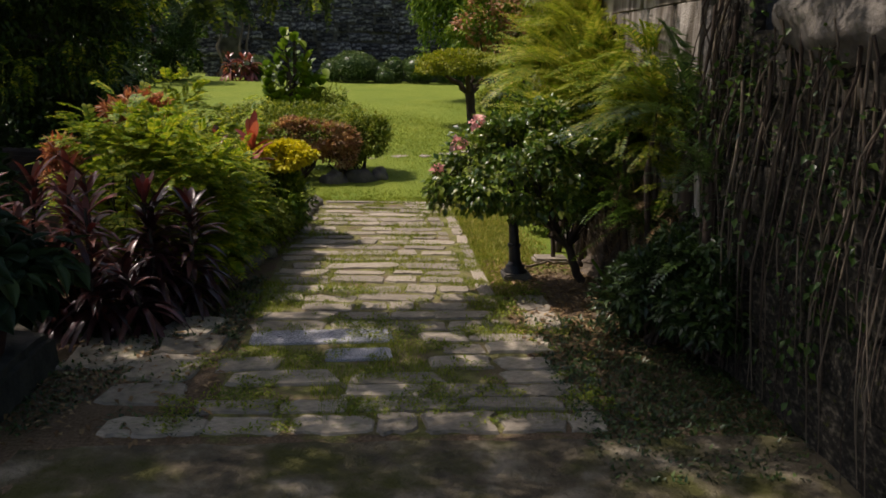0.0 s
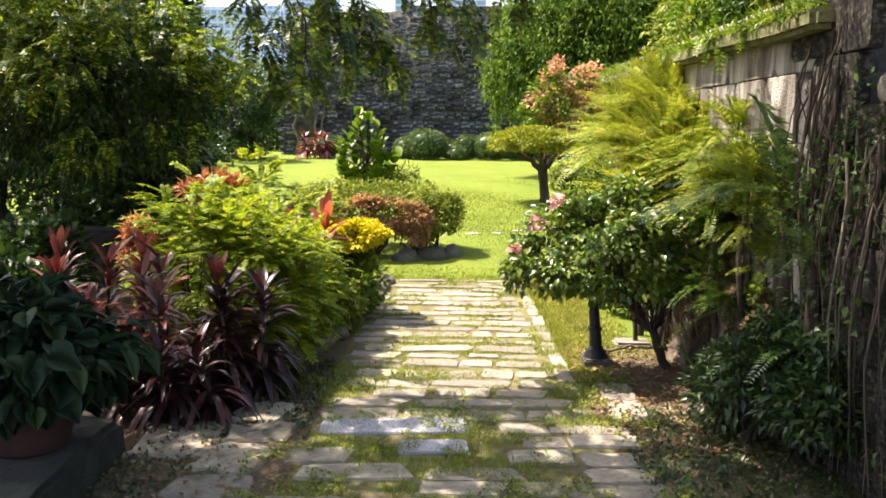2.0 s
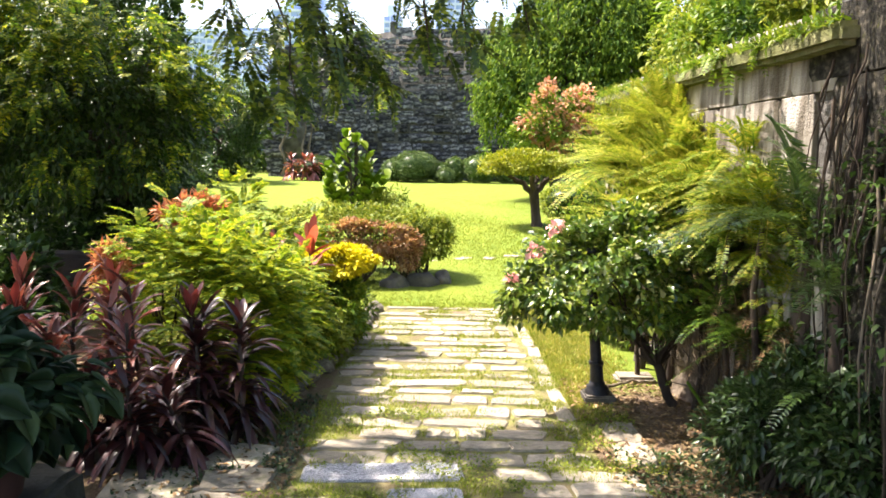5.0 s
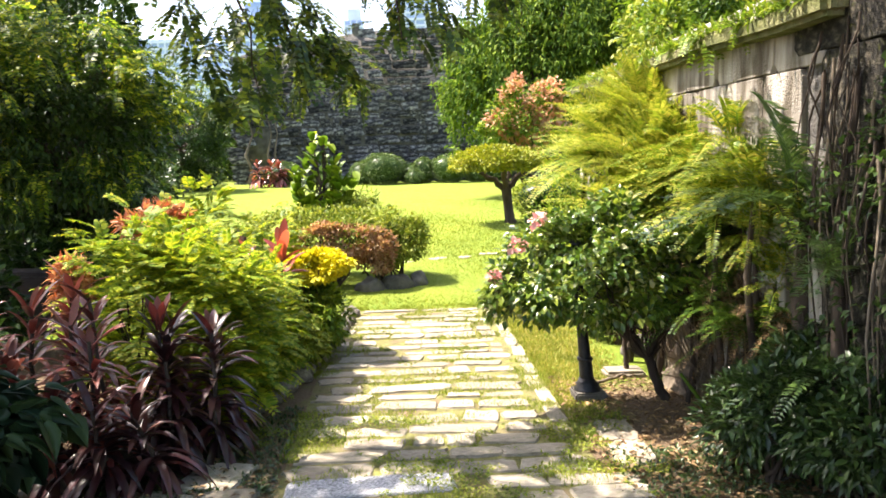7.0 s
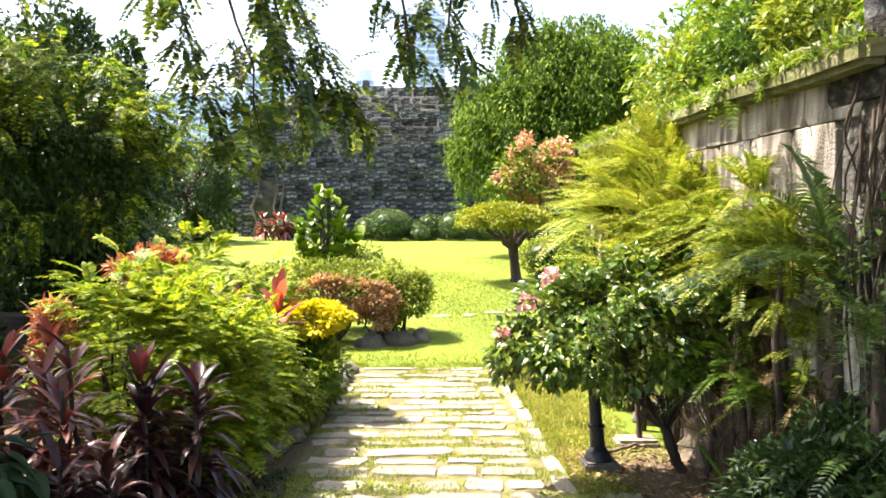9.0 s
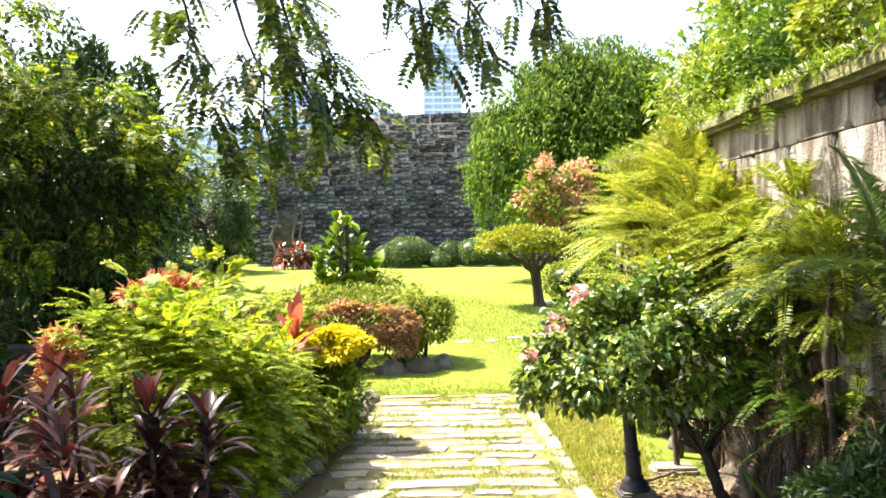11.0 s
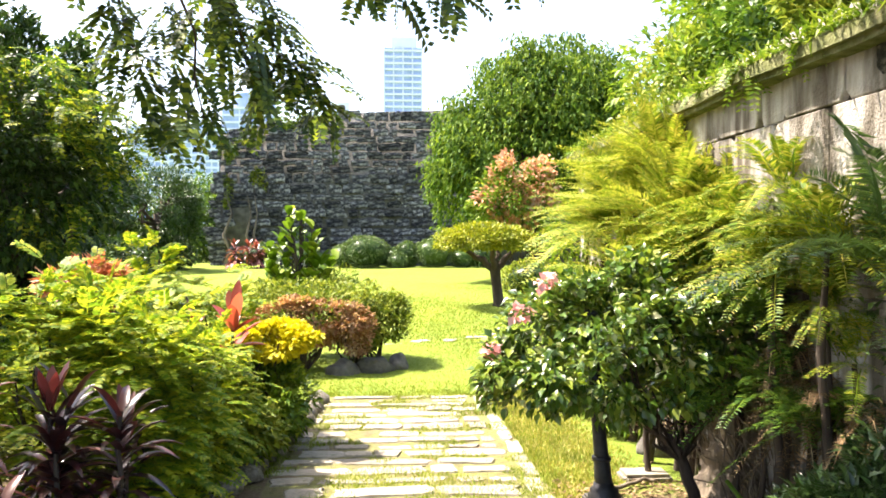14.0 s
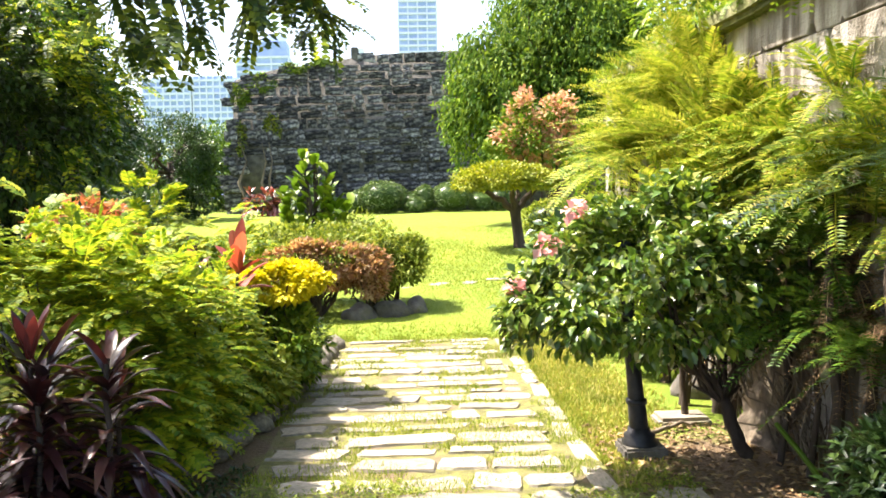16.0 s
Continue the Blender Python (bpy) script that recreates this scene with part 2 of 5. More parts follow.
def ground_material():
    """Lawn, worn soil beside the path and under the beds, by broad noisy bounds."""
    m, n, l, b = material("lawn_and_soil", 0.95, 0.15)
    fine = noise_tex(n, l, 60, 6)
    mid = noise_tex(n, l, 5, 5)
    big = noise_tex(n, l, 0.9, 5)
    g1 = ramp(n, [(0.3, (0.12, 0.18, 0.02)), (0.55, (0.22, 0.275, 0.035)), (0.8, (0.35, 0.355, 0.09))])
    l.new(fine.outputs[0], g1.inputs[0])
    g2 = ramp(n, [(0.3, (0.66, 0.76, 0.72)), (0.7, (1.0, 0.97, 0.95))])
    l.new(big.outputs[0], g2.inputs[0])
    grass = mixed(n, l, 1.0, g1.outputs[0], g2.outputs[0], "MULTIPLY")
    s1 = ramp(n, [(0.3, (0.10, 0.07, 0.04)), (0.6, (0.19, 0.135, 0.085)), (0.8, (0.31, 0.235, 0.155))])
    l.new(fine.outputs[0], s1.inputs[0])
    tc = n.new("ShaderNodeTexCoord")
    sep = n.new("ShaderNodeSeparateXYZ")
    l.new(tc.outputs["Object"], sep.inputs[0])

    def calc(op, a, bb):
        k = n.new("ShaderNodeMath")
        k.operation = op
        for i, v in enumerate((a, bb)):
            if isinstance(v, (int, float)):
                k.inputs[i].default_value = v
            else:
                l.new(v, k.inputs[i])
        return k.outputs[0]

    wob = calc("MULTIPLY", calc("SUBTRACT", mid.outputs[0], 0.5), 1.1)
    # soil: the ground nearer than about 3.6 m, the bed by the lamp, the planted bed across the path
    near = calc("SUBTRACT", 3.7, sep.outputs[1])
    right = calc("MINIMUM", calc("SUBTRACT", sep.outputs[0], 1.0), calc("SUBTRACT", 6.5, sep.outputs[1]))
    strip = calc("MINIMUM", calc("SUBTRACT", sep.outputs[0], 0.6), calc("SUBTRACT", 5.4, sep.outputs[1]))
    right = calc("MAXIMUM", right, strip)
    left = calc("MINIMUM", calc("SUBTRACT", -0.5, sep.outputs[0]), calc("SUBTRACT", 8.6, sep.outputs[1]))
    edge = calc("MAXIMUM", calc("MAXIMUM", near, right), left)
    fac = n.new("ShaderNodeMapRange")
    l.new(calc("ADD", edge, wob), fac.inputs[0])
    fac.inputs[1].default_value, fac.inputs[2].default_value = -0.15, 0.25
    l.new(mixed(n, l, fac.outputs[0], grass, s1.outputs[0]), b.inputs["Base Color"])
    bump(n, l, fine.outputs[0], b, 0.9, 0.03)
    return m


GROUND = ground_material()


# ---- mesh helpers ----
def unit(v):
    return v / np.maximum(np.linalg.norm(v, axis=-1, keepdims=True), 1e-9)


def part(name, mesh, mat, parent=None, label=""):
    """One mesh object under a thing or a part."""
    mesh.materials.clear()
    mesh.materials.append(mat)
    ob = new(name, mesh)
    if parent is not None:
        ob.parent = parent
    if label:
        ob["label"] = label
    return ob


def thing(name, at, label, category, group="", kind=""):
    ob = new(name)
    ob.location = at
    ob.empty_display_size = 0.1
    return tagged(ob, label, category, group, kind)


def raw(verts, faces, smooth=False):
    """A mesh from arrays; faces all of one corner count."""
    verts, faces = np.asarray(verts, np.float32), np.asarray(faces, np.int32)
    me = bpy.data.meshes.new("m")
    me.vertices.add(len(verts))
    me.vertices.foreach_set("co", verts.ravel())
    me.loops.add(faces.size)
    me.loops.foreach_set("vertex_index", faces.ravel())
    me.polygons.add(len(faces))
    k = faces.shape[1]
    me.polygons.foreach_set("loop_start", np.arange(len(faces), dtype=np.int32) * k)
    me.polygons.foreach_set("loop_total", np.full(len(faces), k, np.int32))
    me.update(calc_edges=True)
    if smooth:
        me.polygons.foreach_set("use_smooth", np.ones(len(faces), bool))
    me.validate()
    return me


def merge(*lots):
    vs, fs, k = [], [], 0
    for v, f in lots:
        vs.append(v)
        fs.append(np.asarray(f) + k)
        k += len(v)
    return np.concatenate(vs), np.concatenate(fs)


def leaves(pos, axis, up, length, width, fold=0.25, bend=0.15):
    """Folded, slightly bent leaf blades: six corners and four triangles each."""
    pos, axis, up = np.asarray(pos, float), unit(np.asarray(axis, float)), np.asarray(up, float)
    side = unit(np.cross(axis, up) + 1e-6)
    up = np.cross(side, axis)
    L = np.broadcast_to(np.asarray(length, float), (len(pos),))[:, None]
    W = np.broadcast_to(np.asarray(width, float), (len(pos),))[:, None]
    mid = pos + axis * L * 0.45
    a = mid + side * W * 0.5 + up * W * fold
    c = mid - side * W * 0.5 + up * W * fold
    tip = pos + axis * L - up * L * bend
    v = np.stack([pos, a, tip, c, mid], 1).reshape(-1, 3)
    base = np.arange(len(pos))[:, None] * 5
    f = np.concatenate([base + np.array([0, 1, 4]), base + np.array([1, 2, 4]), base + np.array([2, 3, 4]), base + np.array([3, 0, 4])], 0)
    return v, f


def straps(pos, axis, length, width, droop=0.6, segs=5):
    """Long arching blades, keeled along the middle."""
    pos, axis = np.asarray(pos, float), unit(np.asarray(axis, float))
    n = len(pos)
    L = np.broadcast_to(np.asarray(length, float), (n,))
    W = np.broadcast_to(np.asarray(width, float), (n,))
    D = np.broadcast_to(np.asarray(droop, float), (n,))
    side = unit(np.cross(axis, (0, 0, 1)) + rng.normal(0, 0.02, (n, 3)))
    vs = []
    for i in range(segs + 1):
        s = i / segs
        p = pos + axis * (L * s)[:, None]
        p[:, 2] -= D * L * s ** 2.2
        w = W * max(0.06, math.sin(math.pi * min(1, 0.12 + 0.88 * s)) ** 0.7)
        keel = p.copy()
        keel[:, 2] -= w * 0.22
        vs += [p + side * (w / 2)[:, None], keel, p - side * (w / 2)[:, None]]
    v = np.stack(vs, 1).reshape(-1, 3)
    k = 3 * (segs + 1)
    base = np.arange(n)[:, None] * k
    f = []
    for i in range(segs):
        for j in (0, 1):
            a = 3 * i + j
            f.append(base + np.array([a, a + 3, a + 4, a + 1]))
    return v, np.concatenate(f, 0)


def pinnate(pos, axis, length, pairs=9, leaflet=0.28, slim=0.34, droop=0.35, rise=0.25):
    """Feather leaves: pairs of leaflets along an arching rib."""
    pos, axis = np.asarray(pos, float), unit(np.asarray(axis, float))
    n = len(pos)
    L = np.broadcast_to(np.asarray(length, float), (n,))
    side = unit(np.cross(axis, (0, 0, 1)) + rng.normal(0, 0.15, (n, 3)))
    P, A, U, LL = [], [], [], []
    for i in range(pairs):
        s = 0.12 + 0.88 * (i + 0.5) / pairs
        p = pos + axis * (L * s)[:, None]
        p[:, 2] -= droop * L * s * s
        way = axis.copy()
        way[:, 2] -= 2 * droop * s
        way = unit(way)
        nrm = unit(np.cross(side, way))
        size = L * leaflet * (0.55 + 0.45 * math.sin(math.pi * (0.15 + 0.8 * s)))
        for sg in (1, -1):
            P.append(p)
            A.append(unit(side * sg + way * 0.55 + nrm * rise * 0.3 + rng.normal(0, 0.10, (n, 3))))
            U.append(nrm)
            LL.append(size)
    P, A, U, LL = map(np.concatenate, (P, A, U, LL))
    v, f = leaves(P, A, U, LL, LL * slim, 0.12, 0.1)
    # the rib
    tipp = pos + axis * L[:, None]
    tipp[:, 2] -= droop * L
    midp = pos + axis * (L * 0.5)[:, None]
    midp[:, 2] -= droop * L * 0.25
    w = side * (L * 0.008)[:, None]
    rv = np.stack([pos - w, pos + w, midp + w, midp - w, tipp], 1).reshape(-1, 3)
    b = np.arange(n)[:, None] * 5
    rf = np.concatenate([b + np.array([0, 1, 2]), b + np.array([0, 2, 3]), b + np.array([3, 2, 4])], 0)
    return merge((v, f), (rv, rf))


def tube(points, radii, sides=7):
    pts, radii = np.asarray(points, float), np.asarray(radii, float)
    t = unit(np.gradient(pts, axis=0))
    ref = np.array([0.31, 0.92, 0.22])
    a = unit(np.cross(t, ref))
    b = np.cross(t, a)
    ang = np.linspace(0, 2 * math.pi, sides, endpoint=False)
    v = pts[:, None] + radii[:, None, None] * (a[:, None] * np.cos(ang)[None, :, None] + b[:, None] * np.sin(ang)[None, :, None])
    n = len(pts)
    i, j = np.meshgrid(np.arange(n - 1), np.arange(sides), indexing="ij")
    i, j = i.ravel(), j.ravel()
    k = (j + 1) % sides
    f = np.stack([i * sides + j, i * sides + k, (i + 1) * sides + k, (i + 1) * sides + j], 1)
    return v.reshape(-1, 3), f


def limb(a, b, r0, r1, wob=0.05, n=7, sides=6):
    a, b = np.asarray(a, float), np.asarray(b, float)
    s = np.linspace(0, 1, n)[:, None]
    off = rng.normal(0, wob, (n, 3)) * np.sin(np.pi * s)
    return tube(a + (b - a) * s + off, np.linspace(r0, r1, n), sides)


def scatter(n, centre, radii, shell=0.6, lumps=9, lump=0.35, floor=None):
    """Places and outward ways for leaves in an uneven crown made of lumps with gaps."""
    centre, radii = np.asarray(centre, float), np.asarray(radii, float)
    d = unit(rng.normal(0, 1, (lumps, 3)))
    r = shell * rng.uniform(0.55, 1.0, (lumps, 1)) ** 0.5
    lc = d * r
    pick = rng.integers(0, lumps, n)
    q = unit(rng.normal(0, 1, (n, 3))) * (rng.uniform(0.35, 1, (n, 1)) ** 0.6) * lump * rng.uniform(0.7, 1.25, (lumps, 1))[pick]
    p = lc[pick] + q
    out = unit(q * 1.2 + lc[pick] * 0.6 + rng.normal(0, 0.25, (n, 3)))
    w = centre + p * radii
    if floor is not None:
        keep = w[:, 2] > floor
        w, out = w[keep], out[keep]
    return w, out


def blob_mesh(radii, seed=0, rough=0.25, detail=3, flat=-0.35):
    """A boulder: an uneven round lump, flattened below."""
    bm = bmesh.new()
    bmesh.ops.create_icosphere(bm, subdivisions=detail, radius=1)
    for v in bm.verts:
        k = noise.noise(v.co * 1.3 + Vector((seed * 7.1, 3.3, seed))) * rough + noise.noise(v.co * 3.7 + Vector((seed, 0, 9))) * rough * 0.4
        v.co = v.co * (1 + k)
        v.co.z = max(v.co.z, flat)
        v.co = Vector((v.co.x * radii[0], v.co.y * radii[1], v.co.z * radii[2]))
    me = bpy.data.meshes.new("boulder")
    bm.to_mesh(me)
    bm.free()
    for p in me.polygons:
        p.use_smooth = True
    return me


def block_mesh(seed, wob=0.03, top=0.06, soft=0.06, corners=8):
    """A unit stone: bevelled, with a crooked outline; x, y in -0.5..0.5, z in -1..0."""
    r = random.Random(seed)
    if corners == 14:
        out = [(-0.5, -0.36), (-0.46, -0.47), (-0.3, -0.5), (-0.05, -0.49), (0.25, -0.5), (0.45, -0.47), (0.5, -0.33), (0.5, 0.3), (0.46, 0.46), (0.28, 0.5), (0.02, 0.49), (-0.28, 0.5), (-0.46, 0.45), (-0.5, 0.3)]
    elif corners == 4:
        out = [(-0.5, -0.5), (0.5, -0.5), (0.5, 0.5), (-0.5, 0.5)]
    else:
        out = [(-0.5, -0.42), (-0.44, -0.5), (0.05, -0.5), (0.44, -0.5), (0.5, -0.4), (0.5, 0.4), (0.43, 0.5), (-0.1, 0.5), (-0.45, 0.5), (-0.5, 0.38)]
    out = [(x + r.uniform(-wob, wob), y + r.uniform(-wob, wob)) for x, y in out]
    n = len(out)
    zs = [r.uniform(-top, top) * 0.5 for _ in out]
    v = [(x, y, -1) for x, y in out] + [(x, y, -soft * 4 + z) for (x, y), z in zip(out, zs)] + [(x * (1 - soft), y * (1 - soft * 1.6), z) for (x, y), z in zip(out, zs)] + [(0, 0, r.uniform(0, top))]
    f = []
    for k in range(2):
        for i in range(n):
            j = (i + 1) % n
            f.append((k * n + i, k * n + j, k * n + n + j, k * n + n + i))
    for i in range(n):
        f.append((2 * n + i, 2 * n + (i + 1) % n, 3 * n))
    me = bpy.data.meshes.new("stone")
    me.from_pydata(v, [], f)
    me.update()
    return me


def rise(y):
    """The lawn's height: level by the path, then climbing gently to the bastion."""
    y = np.asarray(y, float)
    return np.interp(y, [-3000, 9.6, 11.2, 15.3, 28, 36, 3000], [0, 0, 0.10, 0.43, 0.74, 0.8, 0.8])


# ---- ground ----
xs = np.unique(np.concatenate([[-2500, -800, -200, -60, -30], np.linspace(-16, 10, 79), [16, 30, 60, 200, 800, 2500]]))
ys = np.unique(np.concatenate([[-2500, -600, -100, -30, -12], np.linspace(-6, 36, 127), [45, 70, 150, 600, 2500]]))
gx, gy = np.meshgrid(xs, ys, indexing="ij")
gz = rise(gy) + np.where((np.abs(gx) < 12) & (gy < 34) & (gy > 10.2), 0.012 * np.sin(gx * 1.3 + gy * 0.7), 0)
idx = np.arange(gx.size).reshape(gx.shape)
quads = np.stack([idx[:-1, :-1], idx[1:, :-1], idx[1:, 1:], idx[:-1, 1:]], -1).reshape(-1, 4)
ground = part("ground", raw(np.stack([gx, gy, gz], -1).reshape(-1, 3), quads, True), GROUND)
tagged(ground, "sunlit green lawn with bare brown soil by the beds", "ground", kind="structure")


# ---- right-hand garden wall ----
def block_wall(parent, mats, y0, y1, z0, z1, x, row, avg, seed, depth=0.1, name="stone", axis="y", lean=0.0, wob=0.02, z_top=None):
    """Courses of single stones whose faces stand on a plane; each stone is an object on a shared mesh."""
    r = random.Random(seed)
    kinds = [block_mesh(seed * 50 + i, wob, 0.10, 0.05) if axis == "x" else block_mesh(seed * 50 + i, 0.004, 0.05, 0.015) for i in range(8)]
    for me in kinds:
        me.materials.append(mats)
    z, k = z0, 0
    while z < z1 - 0.05:
        h = row * (r.uniform(0.7, 1.35) if axis == "x" else r.uniform(0.85, 1.15))
        a = y0 - r.uniform(0, avg)
        while a < y1:
            w = avg * r.uniform(0.55, 1.5)
            mid = a + w / 2
            if y0 - 0.1 < mid < y1 and (z_top is None or z + h * 0.5 < z_top(mid)) and not (axis == "x" and abs(mid + 4.72) < 0.36 and 1.2 < z < 2.55):
                ob = new(name, kinds[k % 8])
                ob.parent = parent
                push = r.uniform(-0.02, 0.03) * (depth / 0.1) if axis == "x" else r.uniform(-0.012, 0.012)
                if axis == "y":
                    ob.matrix_local = Matrix.Translation((x - push, mid, z + h / 2)) @ Matrix.Rotation(radians(-90), 4, "Y") @ Matrix.Rotation(radians(90), 4, "Z") @ Matrix.Diagonal((w - 0.005, h - 0.005, depth, 1))
                else:
                    ob.matrix_local = Matrix.Translation((mid, x - push + lean * (z - z0), z + h / 2)) @ Matrix.Rotation(radians(90), 4, "X") @ Matrix.Rotation(radians(r.uniform(-4, 4)), 4, "Z") @ Matrix.Diagonal((w - r.uniform(0.0, 0.09), h * r.uniform(0.78, 1.04), depth, 1))
                k += 1
            a += w
        z += h
    return k


def box_mesh(x0, x1, y0, y1, z0, z1, bev=0.02, cuts=0, wob=0.0):
    bm = bmesh.new()
    bmesh.ops.create_cube(bm, size=1)
    for v in bm.verts:
        v.co = Vector(((x0, x1)[v.co.x > 0], (y0, y1)[v.co.y > 0], (z0, z1)[v.co.z > 0]))
    if bev:
        bmesh.ops.bevel(bm, geom=bm.edges[:], offset=bev, segments=2, affect="EDGES")
    if cuts:
        bmesh.ops.subdivide_edges(bm, edges=[e for e in bm.edges if e.calc_length() > 0.4], cuts=cuts, use_grid_fill=True)
        for v in bm.verts:
            v.co += Vector(noise.noise_vector(v.co * 2.1)) * wob + Vector(noise.noise_vector(v.co * 7.3)) * wob * 0.4
    me = bpy.data.meshes.new("box")
    bm.to_mesh(me)
    bm.free()
    return me


WX = 1.92
wall_east = part("wall_east", box_mesh(WX + 0.03, WX + 1.2, 4.4, 10.3, -0.1, 2.19, 0.01), MORTAR)
tagged(wall_east, "old weathered garden wall of pale stained stone blocks", "wall", kind="structure")
coping = part("coping", box_mesh(WX - 0.12, WX + 1.25, 4.6, 10.4, 2.195, 2.31, 0.03, 10, 0.025), MOSS, None)
tagged(coping, "mossy stone coping with weeds along the wall top", "coping", kind="structure")
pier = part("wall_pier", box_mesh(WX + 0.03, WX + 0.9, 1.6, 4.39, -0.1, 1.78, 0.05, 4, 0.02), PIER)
tagged(pier, "lower root-grown wall end, shade put into its stone", "wall", kind="structure")
upper = part("parapet", box_mesh(WX + 0.02, WX + 0.9, 4.4, 4.86, 2.30, 2.95, 0.03, 4, 0.03), BASTION, None)
tagged(upper, "dark stone parapet block on the garden wall", "parapet", kind="structure")

# ---- bastion ----
def bastion_top(x):
    return float(np.interp(x, [-5.7, -5.3, -3.9, -2.6, -1, 1.4, 6, 12], [4.9, 5.1, 5.45, 5.6, 5.85, 5.95, 6.1, 6.2]))


bx = np.linspace(-5.62, 14, 60)
face = 30.12
v = []
for i, x in enumerate(bx):
    for y, z in ((face, 0.3), (face + 0.06 * 5, bastion_top(x)), (face + 6, bastion_top(x)), (face + 6, 0.3)):
        v.append((x + (0.35 * (z - 0.5) / 5 if i == 0 else 0), y, z))
q = []
for i in range(len(bx) - 1):
    for j in range(4):
        k = (j + 1) % 4
        q.append((i * 4 + j, i * 4 + k, i * 4 + 4 + k, i * 4 + 4 + j))
q += [(0, 1, 2, 3), tuple(len(bx) * 4 - 4 + j for j in (3, 2, 1, 0))]
wall_north = part("wall_north", raw(v, q), MORTAR)
tagged(wall_north, "tall dark weathered stone bastion wall of the old fort", "fort wall", kind="structure")

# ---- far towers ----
# distance haze is mixed into the glass colour: paler and bluer
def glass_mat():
    m, n, l, b = material("hazy_tower_window", 0.45, 0.4)
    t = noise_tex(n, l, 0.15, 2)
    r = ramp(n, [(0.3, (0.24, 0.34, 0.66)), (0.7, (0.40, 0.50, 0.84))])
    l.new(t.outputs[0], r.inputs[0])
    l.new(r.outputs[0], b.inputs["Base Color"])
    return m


HAZE_GLASS = glass_mat()
# concrete lightened and blued in place of distance haze
HAZE_WHITE = rough_mat("hazy_tower_concrete", [(0.3, (0.58, 0.64, 0.90)), (0.7, (0.68, 0.74, 0.95))], 0.2, 0.8, 1, 0.1, 0.02)


def tower(name, x0, x1, y, top, label, depth=18, floor_h=3.2, from_z=20, bays=5, crown=None):
    w = x1 - x0
    ob = thing(name, ((x0 + x1) / 2, y, 0), label, "tower", "towers on the skyline")
    part("core", box_mesh(-w / 2 + 0.6, w / 2 - 0.6, 0.6, depth, 0, top, 0.2), HAZE_GLASS, ob, "glazed walls with haze put into their blue")
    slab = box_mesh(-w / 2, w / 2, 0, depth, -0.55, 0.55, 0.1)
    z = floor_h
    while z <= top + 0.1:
        o = part("floor_band", slab, HAZE_WHITE, ob)
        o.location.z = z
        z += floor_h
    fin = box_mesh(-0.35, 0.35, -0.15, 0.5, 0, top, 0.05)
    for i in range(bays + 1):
        o = part("pier", fin, HAZE_WHITE, ob)
        o.location.x = -w / 2 + 0.4 + (w - 0.8) * i / bays
    if crown:
        crown(ob, w, top, depth)
    return ob


def stepped(ob, w, top, depth):
    part("penthouse", box_mesh(-w * 0.3, w * 0.35, 2, depth - 2, top, top + 6, 0.3), HAZE_WHITE, ob)


def domed(ob, w, top, depth):
    part("upper_block", box_mesh(-w * 0.25, w * 0.45, 2, depth - 2, top, top + 8, 0.3), HAZE_GLASS, ob)
    me = blob_mesh((w * 0.33, depth * 0.3, 7), 4, 0.0, 3, 0.0)
    part("dome", me, HAZE_WHITE, ob).location = (w * 0.1, depth / 2, top + 8)


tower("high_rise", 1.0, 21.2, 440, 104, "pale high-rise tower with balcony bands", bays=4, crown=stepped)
tower("office_block", -128, -103.5, 440, 62, "white banded office block with haze in its colour", bays=7)
tower("office_block", -103, -82, 440, 63, "white rounded office block with haze in its colour", bays=6)
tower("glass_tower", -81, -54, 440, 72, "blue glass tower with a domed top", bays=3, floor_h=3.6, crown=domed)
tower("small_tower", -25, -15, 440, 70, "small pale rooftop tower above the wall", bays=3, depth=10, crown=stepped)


# ---- plants ----
Z3 = np.array([0, 0, 1.0])


def leafy(n, centre, radii, size, slim=0.55, lumps=12, lump=0.4, shell=0.65, floor=None, droop=0.0, jitter=0.4):
    """Leaf blades over an uneven crown."""
    p, out = scatter(n, centre, radii, shell, lumps, lump, floor)
    ax = unit(out + rng.normal(0, jitter, p.shape) - Z3 * droop)
    up = unit(Z3 + out * 0.5 + rng.normal(0, 0.35, p.shape))
    L = size * rng.uniform(0.6, 1.25, len(p))
    return leaves(p, ax, up, L, L * slim)


def put_stems(ob, foot, heads, r0, r1, wob=0.03, name="stem"):
    foot = np.asarray(foot, float)
    for h in heads:
        part(name, raw(*limb(foot + rng.normal(0, r0 * 1.2, 3) * (1, 1, 0), h, r0, r1, wob), True), BARK, ob)


def shrub(name, at, radii, mat, label, n=3000, size=0.06, lift=0.5, category="shrub", group="", stem_n=6, slim=0.55, lumps=14, lump=0.4, shell=0.7, droop=0.0, stem_r=0.014, mat2=None, share=0.0, label2=""):
    """A bush: stems from one foot and a crown of leaves."""
    ob = thing(name, at, label, category, group)
    c = np.array([0, 0, radii[2] * lift + radii[2] * 0.5])
    heads = [c + unit(rng.normal(0, 1, 3)) * np.asarray(radii) * 0.55 for _ in range(stem_n)]
    put_stems(ob, (0, 0, -0.03), heads, stem_r, stem_r * 0.4)
    m = int(n * (1 - share))
    part("foliage", raw(*leafy(m, c, radii, size, slim, lumps, lump, shell, 0.02, droop)), mat, ob)
    if mat2:
        part("new_growth", raw(*leafy(n - m, c + np.array([0, 0, radii[2] * 0.3]), np.asarray(radii) * 0.9, size, slim, lumps, lump, shell, 0.02, droop)), mat2, ob, label2)
    return ob


